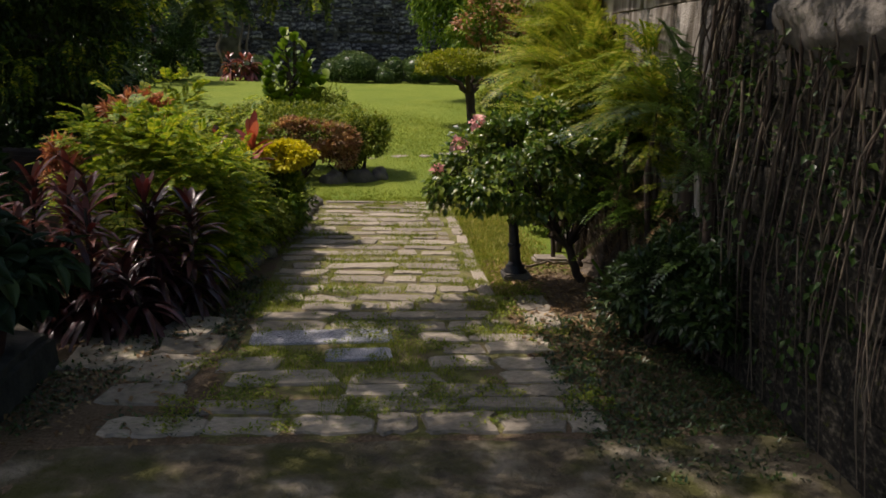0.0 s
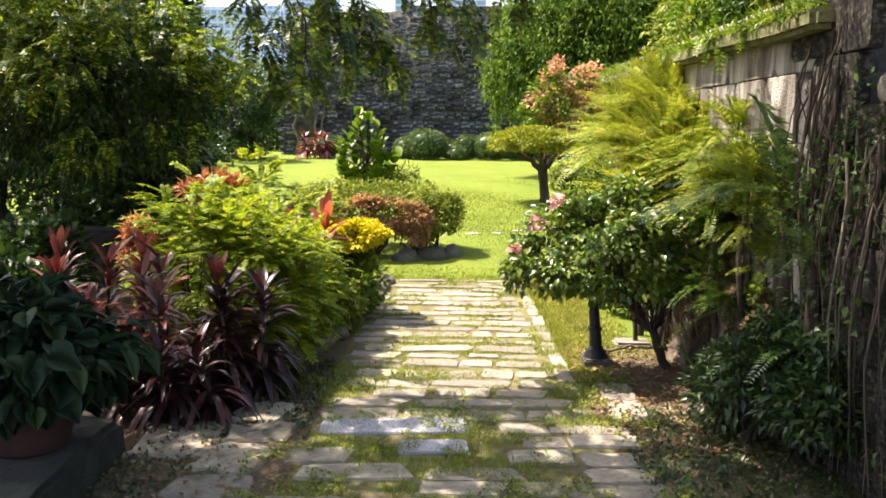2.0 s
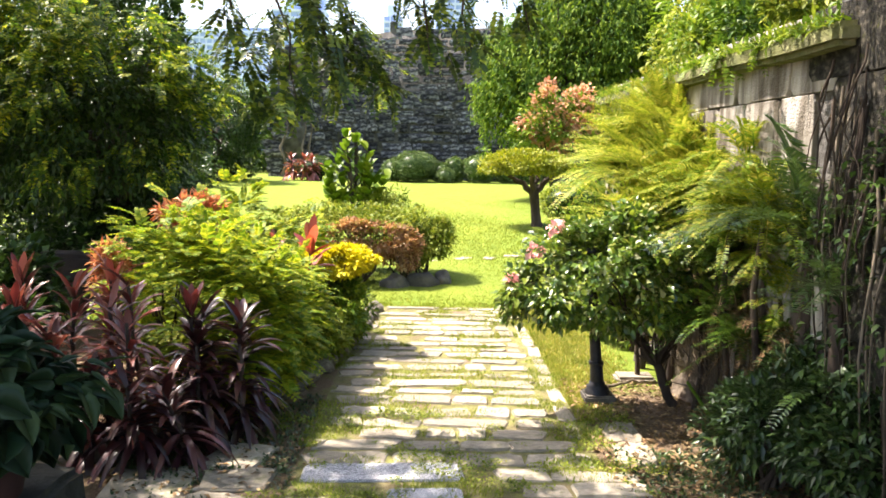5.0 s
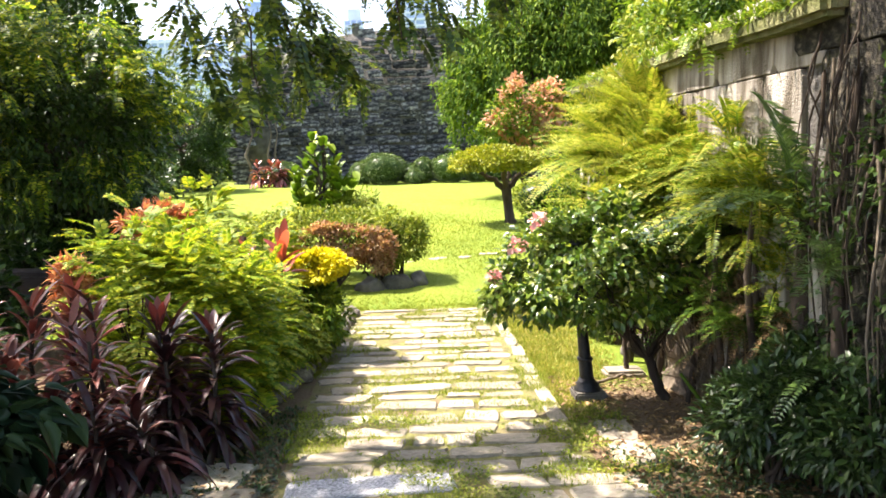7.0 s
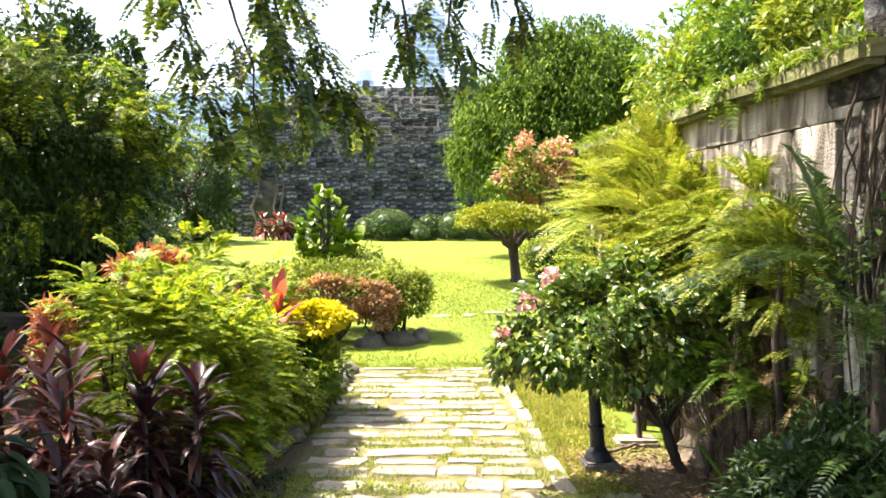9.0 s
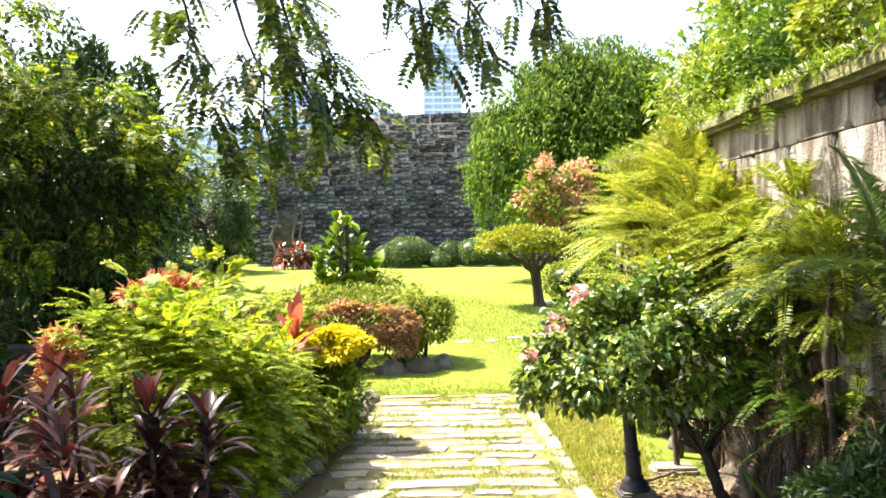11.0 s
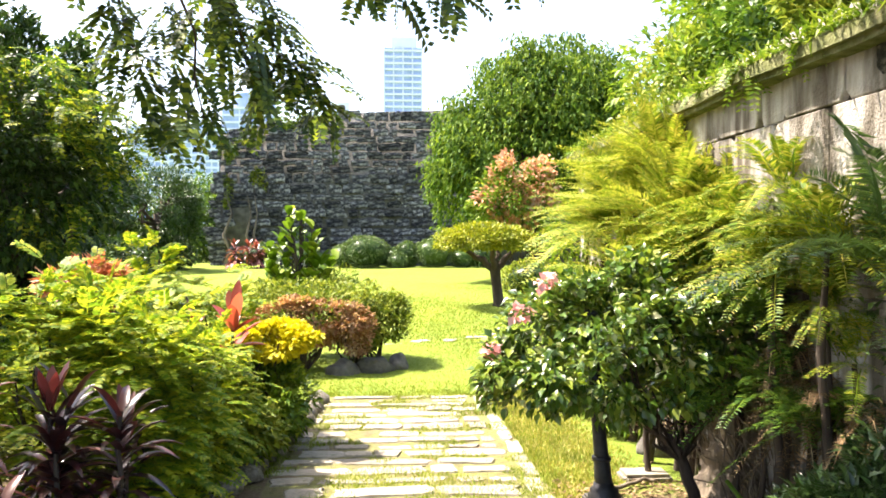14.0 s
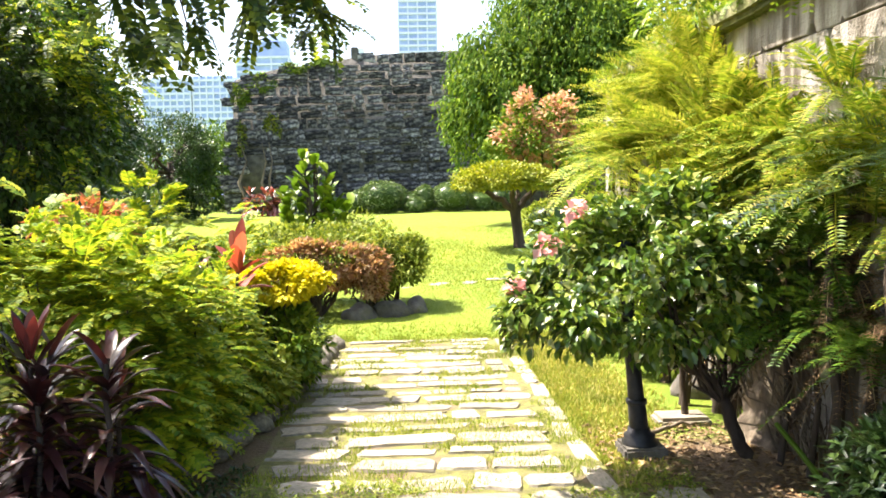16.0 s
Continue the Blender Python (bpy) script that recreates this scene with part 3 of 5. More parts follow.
def clipped(name, at, radii, mat, label, n=4000, size=0.05, category="topiary", group="", mat2=None, side=None, label2="", flat=0.0, foot=0.0, square=1.0):
    """A closely clipped bush: leaves on a firm rounded surface, over a dark solid core."""
    ob = thing(name, at, label, category, group)
    R = np.asarray(radii, float)
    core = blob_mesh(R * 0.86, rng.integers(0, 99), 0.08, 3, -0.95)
    o = part("core", core, G["dark"], ob, "dark core behind the clipped leaves")
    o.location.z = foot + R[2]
    d = unit(rng.normal(0, 1, (n, 3)))
    if flat:
        d = d[d[:, 2] > -flat]
    lum = np.array([1 + 0.10 * noise.noise(Vector(q) * 2.2 + Vector(at)) + 0.05 * noise.noise(Vector(q) * 6) for q in d])[:, None]
    d2 = np.sign(d) * np.abs(d) ** square
    p = d2 * R * lum * rng.uniform(0.88 if square < 1 else 0.93, 1.04, (len(d), 1)) + np.array([0, 0, foot + R[2]])
    ax = unit(d + rng.normal(0, 0.6, d.shape) + Z3 * 0.25)
    L = size * rng.uniform(0.6, 1.3, len(d))
    red = np.zeros(len(d), bool)
    if side is not None:
        red = (d @ np.asarray(side, float) + rng.normal(0, 0.18, len(d))) > 0.15
    part("foliage", raw(*leaves(p[~red], ax[~red], unit(Z3 + d[~red]), L[~red], L[~red] * 0.55)), mat, ob)
    if red.any():
        part("red_foliage", raw(*leaves(p[red], ax[red], unit(Z3 + d[red]), L[red], L[red] * 0.55)), mat2, ob, label2)
    return ob


def cordyline(at, h, mat, label, n=26, L=0.32, w=0.05, lean=(0, 0), group="cordylines in the bed", tops=None, tiers=1, single=False, split=False):
    """Cane with rosettes of strap leaves."""
    ob = thing("cordyline", at, label, "plant", group)
    top = np.array([lean[0], lean[1], h - L * 0.55])
    part("stem", raw(*limb((0, 0, -0.04), top, 0.014, 0.01, 0.012), True), BARK, ob)
    pos, ax, LL, DD = [], [], [], []
    for k in range(n):
        s = rng.uniform(0, 1)
        a = k * 2.4 + rng.uniform(-0.3, 0.3)
        el = (0.3 + 0.95 * s if single else -0.05 + 1.05 * s) + rng.normal(0, 0.15)
        pos.append(top * (1 - (1 - s) ** 0.8 * 0.30 * tiers))
        ax.append((math.cos(a) * math.cos(el), math.sin(a) * math.cos(el), math.sin(el)))
        LL.append(L * rng.uniform(0.7, 1.1))
        DD.append(0.2 + 0.2 * (1 - s) if single else 0.75 * (1 - s) + 0.3)
    if single or split:
        for k in range(n):
            part("leaf", raw(*straps(pos[k:k + 1], ax[k:k + 1], LL[k:k + 1], w, np.array(DD[k:k + 1]), 6)), mat, ob)
    else:
        part("foliage", raw(*straps(pos, ax, LL, w, np.array(DD), 6)), mat, ob)
    if tops:
        pos = np.repeat(top[None] + np.array([[0, 0, 0.02]]), 7, 0)
        ax = [(math.cos(k * 0.9) * 0.35, math.sin(k * 0.9) * 0.35, 1) for k in range(7)]
        for k in range(7):
            part("young_leaf", raw(*straps(pos[k:k + 1], ax[k:k + 1], L * rng.uniform(0.6, 0.85, 1), w * 1.2, 0.2, 5)), tops, ob, "bright young red leaf")
    return ob


def feather_bush(at, radii, n, mat, label, L=0.21, group="feathery shrubs in the bed", pairs=9, slim=0.36, name="feathery_shrub", shell=0.75):
    ob = thing(name, at, label, "shrub", group)
    R = np.asarray(radii, float)
    c = np.array([0, 0, R[2]])
    heads = [c + unit(rng.normal(0, 1, 3)) * R * 0.6 for _ in range(10)]
    put_stems(ob, (0, 0, -0.03), heads, 0.012, 0.004, 0.04)
    p, out = scatter(int(n * 1.25), c, R, shell + 0.08, 22, 0.34, 0.05)
    out[:, 2] = out[:, 2] * 0.35 + 0.12
    part("foliage", raw(*pinnate(p, unit(out), L * rng.uniform(0.7, 1.2, len(p)), pairs + 2, 0.27, slim * 1.15, 0.3)), mat, ob)
    return ob


def frond_clump(name, at, n, L, mat, label, pairs=20, leaflet=0.14, slim=0.22, droop=0.55, low=0.2, high=1.2, trunk=0.0, trunk_r=0.1, turn=None, rib=BARK, group="", category="fern"):
    """Ferns and cycads: arching fronds from one crown."""
    ob = thing(name, at, label, category, group)
    if trunk:
        rings = 4 if trunk_r < 0.06 else 22
        zz = np.linspace(-0.05, trunk, rings)
        rr = trunk_r * np.interp(zz / trunk, [-0.1, 0.15, 0.6, 1.0], [1.5, 1.1, 1.0, 0.55])
        tv = tube(np.stack([0.03 * np.sin(zz * 5), 0.02 * np.cos(zz * 4), zz], 1), rr, 6 if trunk_r < 0.06 else 26)
        if trunk_r > 0.06:
            tv = (np.array([q * (1 + 0.5 * noise.noise(Vector((q[0] * 30, q[1] * 30, q[2] * 9)))) if q[2] < trunk else q for q in tv[0]]) * (1, 1, 0) + tv[0] * (0, 0, 1), tv[1])
        part("trunk", raw(*tv, True), PALEBARK if trunk_r > 0.06 else BARK, ob, "shaggy pale fibrous trunk" if trunk_r > 0.06 else "")
    a = rng.uniform(0, 2 * math.pi, n) if turn is None else rng.uniform(turn[0], turn[1], n)
    el = rng.uniform(low, high, n)
    ax = np.stack([np.cos(a) * np.cos(el), np.sin(a) * np.cos(el), np.sin(el)], 1)
    pos = np.zeros((n, 3)) + np.array([0, 0, trunk]) + rng.normal(0, 0.03, (n, 3)) * (1, 1, 0.3)
    LL = L * rng.uniform(0.7, 1.15, n)
    if category == "cycad":
        for k in range(n):
            part("frond", raw(*pinnate(pos[k:k + 1], ax[k:k + 1], LL[k:k + 1], pairs, leaflet, slim, droop, 0.8)), mat, ob)
    else:
        part("foliage", raw(*pinnate(pos, ax, LL, pairs, leaflet, slim, droop, 0.8)), mat, ob)
    return ob


# planted bed beside the path: cordylines, feathery shrubs, golden bush, red rosettes
for x, y, h, k in ((-1.12, 5.30, 0.88, 0), (-1.28, 5.12, 0.80, 0), (-1.45, 5.22, 0.92, 0), (-1.38, 5.45, 0.86, 0), (-1.62, 5.05, 0.9, 1), (-1.78, 5.2, 0.95, 1), (-1.9, 5.05, 0.86, 1),
                   (-2.05, 5.25, 1.02, 1), (-2.2, 5.1, 0.9, 1), (-1.7, 5.42, 1.05, 1), (-1.55, 4.92, 0.62, 0), (-1.3, 4.98, 0.6, 0), (-1.15, 5.55, 0.78, 0), (-1.95, 5.5, 1.08, 1), (-2.3, 5.4, 1.0, 1), (-1.8, 4.9, 0.6, 0)):
    cordyline((x, y, 0), h, G["pinkred"] if k else G["purple"], "pink-red strap-leaved cordyline in the bed" if k else "dark purple strap-leaved cordyline in the bed",
              56, 0.31, 0.042, rng.normal(0, 0.09, 2), tops=None if rng.uniform() < 0.9 else G["pinkred"], tiers=2.8, split=True)
for x, y, rx, ry, h, n in ((-1.58, 6.15, 0.5, 0.45, 0.62, 460), (-1.24, 6.3, 0.30, 0.45, 0.50, 320), (-1.88, 6.5, 0.42, 0.5, 0.62, 340), (-1.45, 6.85, 0.45, 0.45, 0.60, 340), (-1.1, 6.85, 0.24, 0.4, 0.44, 220),
                           (-1.8, 7.35, 0.6, 0.5, 0.6, 280), (-1.26, 5.85, 0.24, 0.25, 0.44, 220), (-1.78, 8.1, 0.36, 0.4, 0.70, 300), (-1.3, 8.05, 0.40, 0.4, 0.57, 280)):
    feather_bush((x, y, 0), (rx, ry, h), n, G["feathery"], "bright yellow-green feathery-leaved shrub in the bed")
shrub("golden_bush", (-0.81, 7.72, 0), (0.37, 0.42, 0.135), G["yellow"], "golden-yellow leafy bush above darker leaves", 6400, 0.05, 5.0, lumps=20, lump=0.28, stem_n=9)
shrub("green_shrub", (-0.84, 7.71, 0), (0.36, 0.43, 0.30), G["light"], "low green shrub beneath the golden bush", 5600, 0.06, 0.65, lumps=18)
shrub("green_shrub", (-0.98, 7.1, 0), (0.30, 0.42, 0.30), G["hedge"], "low green shrub at the edge of the bed", 3000, 0.06, 0.35, lumps=14)
cordyline((-0.99, 7.2, 0), 1.12, G["red"], "bright red cordyline rising above the bed", 13, 0.30, 0.075, single=True)
cordyline((-1.35, 7.7, 0), 1.10, G["pinkred"], "small red cordyline among feathery shrubs", 10, 0.2, 0.05, single=True)
shrub("orange_croton", (-2.28, 6.55, 0), (0.24, 0.24, 0.42), G["orange"], "upright croton with orange leaves", 1500, 0.07, 1.25, lumps=8, slim=0.3)
shrub("orange_croton", (-2.0, 7.5, 0), (0.34, 0.3, 0.2), G["orange"], "orange-flowered shrub above the green leaves", 1300, 0.09, 5.0, lumps=9, slim=0.35)
shrub("yellow_shrub", (-2.5, 7.9, 0), (0.35, 0.3, 0.3), G["light"], "yellow-green shrub at the back of the bed", 900, 0.08, 1.5, lumps=9, slim=0.35)

# clipped bush with rust-red side, and the boulders at its foot
shrub("clipped_hedge", (-1.05, 11.35, 0.08), (1.2, 0.5, 0.33), G["hedge"], "long clipped yellow-green hedge on the lawn edge", 13000, 0.05, 1.25, lumps=60, lump=0.30, shell=0.85, category="hedge", stem_n=12)
shrub("clipped_hedge_end", (-0.16, 11.15, 0.08), (0.42, 0.46, 0.42), G["hedge"], "rounded green end of the clipped hedge", 6000, 0.05, 0.75, lumps=26, lump=0.36, category="hedge")
shrub("rusty_shrub", (-0.88, 10.80, 0.08), (0.74, 0.30, 0.27), G["rusty"], "rust-red twiggy shrub before the clipped hedge", 7000, 0.055, 1.4, lumps=70, lump=0.2, shell=0.85, stem_n=24, mat2=G["hedge"], share=0.12, label2="green leaves among the rust-red")
shrub("rusty_shrub", (-0.40, 10.72, 0.05), (0.3, 0.22, 0.28), G["rusty"], "small rust-red shrub by the boulders", 2400, 0.05, 1.0, lumps=18, lump=0.34, stem_n=10)
for x, y, r, s in ((-0.46, 10.62, (0.17, 0.12, 0.15), 1), (-0.14, 10.72, (0.2, 0.14, 0.17), 2), (0.1, 10.85, (0.12, 0.1, 0.15), 5)):
    o = part("boulder", blob_mesh(r, s, 0.35), ROCK)
    o.location = (x, y, float(rise(y)) + 0.0)
    tagged(o, "weathered grey-brown boulder at the foot of the bush", "boulder", "boulders by the bush")

# potted plant on the low stone plinth
plinth = part("plinth", box_mesh(-2.9, -1.64, 3.2, 4.42, -0.05, 0.19, 0.03, 6, 0.035), PLINTH)
tagged(plinth, "low stone plinth under the pot, shade put into its colour", "plinth")
pot = thing("potted_plant", (-1.9, 3.95, 0.20), "broad-leaved dark green plant in a terracotta pot", "potted plant")
ang = np.linspace(0, 2 * math.pi, 28, endpoint=False)


def turned(prof, lean=0.0):
    """A turned body from radius and height pairs."""
    v = np.array([(r * math.cos(a) + lean * z, r * math.sin(a), z) for r, z in prof for a in ang])
    f = [(i * 28 + j, i * 28 + (j + 1) % 28, (i + 1) * 28 + (j + 1) % 28, (i + 1) * 28 + j) for i in range(len(prof) - 1) for j in range(28)]
    return raw(v, f, True)


body = part("pot", turned([(0.0, 0.0), (0.15, 0.0), (0.17, 0.02), (0.218, 0.255), (0.20, 0.26)]), SHADED_TERRA, pot, "terracotta pot, leaf shade put into its colour")
part("rim", turned([(0.215, 0.25), (0.245, 0.256), (0.252, 0.27), (0.252, 0.315), (0.243, 0.325), (0.222, 0.322), (0.212, 0.285)]), SHADED_TERRA, body)
part("earth", turned([(0.218, 0.286), (0.12, 0.295), (0.0, 0.298)]), BROWNWALL, body, "dark potting earth")
put_stems(pot, (0, 0, 0.25), [np.array([rng.normal(0, 0.2), rng.normal(0, 0.18), rng.uniform(0.4, 0.6)]) for _ in range(9)], 0.012, 0.006)


def heart_leaf(at, axis, up, size):
    """One broad heart-shaped blade, folded along its rib and curling at the tip."""
    axis = unit(np.asarray(axis, float))
    side = unit(np.cross(axis, up))
    nrm = np.cross(side, axis)
    edge = [(-0.10, 0.22), (0.10, 0.44), (0.35, 0.47), (0.62, 0.33), (0.84, 0.14)]
    rib = [at + axis * size * u - nrm * size * 0.22 * u * u for u in (0.0, 0.2, 0.4, 0.62, 0.84, 1.0)]
    v = list(rib)
    for sg in (1, -1):
        v += [at + axis * size * u + side * sg * size * w + nrm * size * (0.28 * w * w + 0.05 - 0.22 * u * u) for u, w in edge]
    f = []
    for o in (6, 11):
        f += [(0, o, 1), (o, o + 1, 1), (1, o + 1, 2), (o + 1, o + 2, 2), (2, o + 2, 3), (o + 2, o + 3, 3), (3, o + 3, 4), (o + 3, o + 4, 4), (4, o + 4, 5)]
    return np.array(v), np.array(f)


p, out = scatter(760, (0, 0, 0.47), (0.46, 0.4, 0.27), 0.75, 20, 0.45, 0.2)
ax = unit(out + rng.normal(0, 0.4, p.shape) - Z3 * 0.5)
up = unit(Z3 + out * 0.5 + rng.normal(0, 0.35, p.shape))
blades_of_pot = [heart_leaf(p[k], ax[k], up[k], 0.125 * rng.uniform(0.6, 1.2)) for k in range(len(p))]
for lot in blades_of_pot[:290]:
    part("leaf", raw(*lot, True), G["pot_shade"], pot)
part("foliage", raw(*merge(*blades_of_pot[290:]), True), G["pot_shade"], pot)

shrub("broad_leaved_shrub", (-2.55, 4.72, 0), (0.4, 0.25, 0.36), G["dark"], "dark broad-leaved shrub behind the stone plinth", 1100, 0.14, 0.5, lumps=16, slim=0.7)

# lamp post
lamp = thing("lamp_post", (1.10, 6.21, 0), "black cast-iron garden lamp post on a concrete foot", "lamp post")
part("plinth", box_mesh(-0.105, 0.105, -0.105, 0.105, -0.03, 0.055, 0.012), ROCK, lamp, "square concrete foot")
post = part("post", turned([(0.046, 0.12), (0.046, 0.16), (0.043, 0.24), (0.039, 0.285), (0.033, 0.6), (0.029, 1.0), (0.0, 1.0)], -0.085), IRON, lamp)
part("base", turned([(0.088, 0.055), (0.088, 0.07), (0.074, 0.083), (0.076, 0.10), (0.056, 0.115), (0.052, 0.135), (0.0, 0.136)], -0.085), IRON, post)
part("ring", turned([(0.03, 0.246), (0.049, 0.25), (0.051, 0.262), (0.049, 0.275), (0.03, 0.279)], -0.085), IRON, post)
part("collar", turned([(0.02, 0.998), (0.043, 1.005), (0.046, 1.02), (0.043, 1.038), (0.0, 1.045)], -0.085), IRON, post)

# flowering shrub round the lamp post, on a leaning stem
rose = thing("flowering_shrub", (1.60, 6.10, 0), "glossy-leaved flowering shrub on a leaning stem", "shrub")
trunk = merge(limb((0, 0, -0.04), (-0.13, 0.02, 0.28), 0.035, 0.03, 0.01), *[limb((-0.13, 0.02, 0.26), (-0.18 + rng.uniform(-0.5, 0.45), rng.uniform(-0.3, 0.3), rng.uniform(0.6, 0.95)), 0.009, 0.004, 0.03) for _ in range(34)])
part("trunk", raw(*trunk, True), BARK, rose)
fol = merge(leafy(3600, (-0.5, -0.1, 0.86), (0.66, 0.45, 0.36), 0.06, 0.62, 44, 0.22, 0.9, 0.5, 0.25), leafy(3000, (-0.05, 0.1, 1.02), (0.66, 0.4, 0.36), 0.06, 0.62, 40, 0.22, 0.9, 0.55, 0.25), leafy(1500, (-0.5, -0.05, 1.08), (0.46, 0.34, 0.22), 0.06, 0.62, 16, 0.32, 0.8, 0.7, 0.25), leafy(1500, (0.2, -0.05, 1.0), (0.42, 0.34, 0.28), 0.06, 0.62, 18, 0.30, 0.8, 0.5, 0.25), leafy(1000, (-0.95, -0.15, 0.74), (0.26, 0.3, 0.22), 0.06, 0.62, 12, 0.36, 0.8, 0.42, 0.35))
part("foliage", raw(*fol), G["rose"], rose)
for dx, dy, dz in ((-0.86, -0.1, 1.20), (-0.97, -0.12, 1.05), (-1.15, -0.15, 0.86)):
    part("flower", raw(*leafy(26, (dx, dy, dz), (0.05, 0.05, 0.035), 0.045, 0.9, 5, 0.7, 0.5)), G["petal"], rose, "pink flower head")

# cycad with a shaggy trunk, ferns and dry fronds before the wall
frond_clump("cycad", (1.88, 6.35, 0), 22, 0.75, G["cycad"], "dark cycad with arching fronds and shaggy trunk", 34, 0.15, 0.10, 0.40, 0.3, 1.35, 0.72, 0.17, category="cycad")
big = frond_clump("cycad", (1.92, 4.95, 0), 30, 0.95, G["cycad"], "dark cycad with arching fronds beside the wall", 50, 0.12, 0.085, 0.42, 0.5, 1.4, 1.25, 0.05, category="cycad")
frond_clump("cycad", (1.9, 4.55, 0), 18, 0.7, G["cycad"], "dark cycad with arching fronds beside the wall", 34, 0.14, 0.09, 0.4, 0.3, 1.35, 1.0, 0.05, category="cycad")
for ax, L in (((-1, 0.02, 0.42), 0.92), ((-0.9, -0.3, 0.7), 0.8), ((-0.7, 0.3, 0.9), 0.85)):
    part("frond", raw(*pinnate([(0, 0, 1.22)], [ax], [L], 50, 0.12, 0.085, 0.45, 0.8)), G["cycad"], big)
frond_clump("dry_fronds", (1.92, 6.2, 0.8), 34, 0.55, G["dry"], "dead brown fern fronds hanging by the trunk", 30, 0.075, 0.13, 1.1, -0.3, 0.5, category="dead fronds")
for x, y, z, n, L in ((1.68, 6.55, 1.15, 54, 0.56), (1.8, 6.2, 1.35, 54, 0.5), (1.85, 6.5, 1.5, 50, 0.55), (1.88, 5.6, 1.35, 44, 0.45), (1.85, 5.35, 1.05, 34, 0.42), (1.9, 5.85, 1.6, 34, 0.48), (1.92, 5.25, 0.8, 26, 0.4), (1.75, 5.2, 1.32, 34, 0.48), (1.7, 5.55, 1.2, 36, 0.45), (1.9, 7.0, 1.65, 40, 0.5), (1.75, 8.6, 1.45, 60, 0.66), (1.8, 9.5, 1.4, 50, 0.66)):
    frond_clump("tall_fern", (x, y, float(rise(y))), int(n * 1.5), L, G["fern"], "tall yellow-green fern clump before the wall", 28, 0.12, 0.2, 0.45, -0.1, 1.4, z + 0.08, 0.02, group="ferns along the wall")
# lower ferns take the darker tree leaf in place of shade
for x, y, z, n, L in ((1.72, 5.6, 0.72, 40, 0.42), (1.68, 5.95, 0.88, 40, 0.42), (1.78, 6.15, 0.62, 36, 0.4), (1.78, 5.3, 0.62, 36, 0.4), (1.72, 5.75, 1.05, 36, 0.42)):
    frond_clump("tall_fern", (x, y, 0), n, L, G["tree"], "fern among dry twigs, its shade put into darker green", 24, 0.14, 0.22, 0.45, -0.2, 1.2, z, 0.012, group="ferns along the wall")
for x, y, z, n, L in ((1.62, 7.1, 1.05, 40, 0.85), (1.75, 6.9, 1.45, 46, 0.85), (1.70, 7.7, 1.6, 50, 0.85), (1.84, 7.4, 1.85, 46, 0.8), (1.84, 8.2, 1.8, 46, 0.8), (1.8, 8.9, 1.6, 40, 0.8)):
    frond_clump("areca_palm", (x, y, 0), int(n * 1.9), L * 0.9, G["palm"], "yellow-green arching palm fronds before the wall", 36, 0.10, 0.17, 0.32, 0.3, 1.45, z, 0.025, group="palms along the wall", category="palm")
for x, y, z, n in ((1.92, 5.75, 0.75, 34), (1.86, 5.45, 0.72, 40), (1.8, 5.7, 0.95, 34), (1.9, 5.15, 0.7, 34), (1.9, 6.55, 0.8, 30), (1.75, 6.75, 0.65, 30)):
    frond_clump("dry_fronds", (x, y, z), int(n * 1.3), 0.38, G["dry"], "dead brown fern fronds hanging by the wall", 26, 0.09, 0.13, 0.7, -0.6, 0.9, category="dead fronds", group="dead fronds")
for x, y, h in ((1.75, 7.9, 0.55), (1.75, 8.7, 0.55), (1.72, 9.3, 0.75), (1.7, 10.0, 0.85)):
    shrub("undergrowth", (x, y, float(rise(y))), (0.42, 0.45, h), G["light"], "leafy undergrowth below the ferns", 1500, 0.075, 0.4, group="undergrowth by the wall", slim=0.4)
for x, y, s in ((1.80, 4.8, 1.0), (1.9, 4.35, 0.85), (1.70, 5.05, 0.7), (2.0, 5.0, 1.1), (1.62, 4.75, 0.8)):
    shrub("dark_shrub", (x + 0.03, y - 0.08, 0), (0.35, 0.34, 0.35 * s), G["glossy"], "dark glossy-leaved shrub by the foot of the wall", 2600, 0.066, 0.65, group="dark shrubs by the wall", lumps=16, slim=0.35)
frond_clump("low_fern", (1.85, 4.5, 0.55), 24, 0.5, G["cycad"], "dark green fern among the shrubs", 18, 0.16, 0.24, 0.6, 0.0, 1.1)

twigs = thing("dry_twigs", (1.8, 6.2, 0), "tangle of bare brown twigs under the ferns", "twigs", kind="stuff")
lots = []
for _ in range(80):
    a = np.array([rng.uniform(-0.02, 0.1), rng.uniform(-0.35, 0.9), 0.0])
    top = a + np.array([rng.uniform(-0.3, 0.05), rng.uniform(-0.3, 0.3), rng.uniform(0.35, 1.0)])
    lots.append(limb(a, top, rng.uniform(0.004, 0.008), 0.002, 0.05, 6, 4))
part("stems", raw(*merge(*lots), True), PALEBARK, twigs)

# hanging roots and creepers over the near end of the wall
roots = thing("hanging_roots", (WX, 4.2, 0), "bare hanging roots and creepers over the wall", "roots")
for _ in range(84):
    y = rng.uniform(2.6, 4.8)
    z1 = rng.uniform(1.5, 1.85) if y < 4.35 else rng.uniform(1.9, 2.22)
    z0 = z1 - rng.uniform(0.3, 1.9)
    n = 9
    s = np.linspace(0, 1, n)
    pts = np.stack([-rng.uniform(0.02, 0.12) - 0.03 * np.sin(s * 7 + y), y - 4.2 + 0.03 * np.cumsum(rng.normal(0, 0.7, n)), z1 + (max(z0, 0.03) - z1) * s], 1)
    part("root", raw(*tube(pts, np.linspace(rng.uniform(0.004, 0.010), 0.002, n), 5), True), PALEBARK if rng.uniform() < 0.4 else BARK, roots)
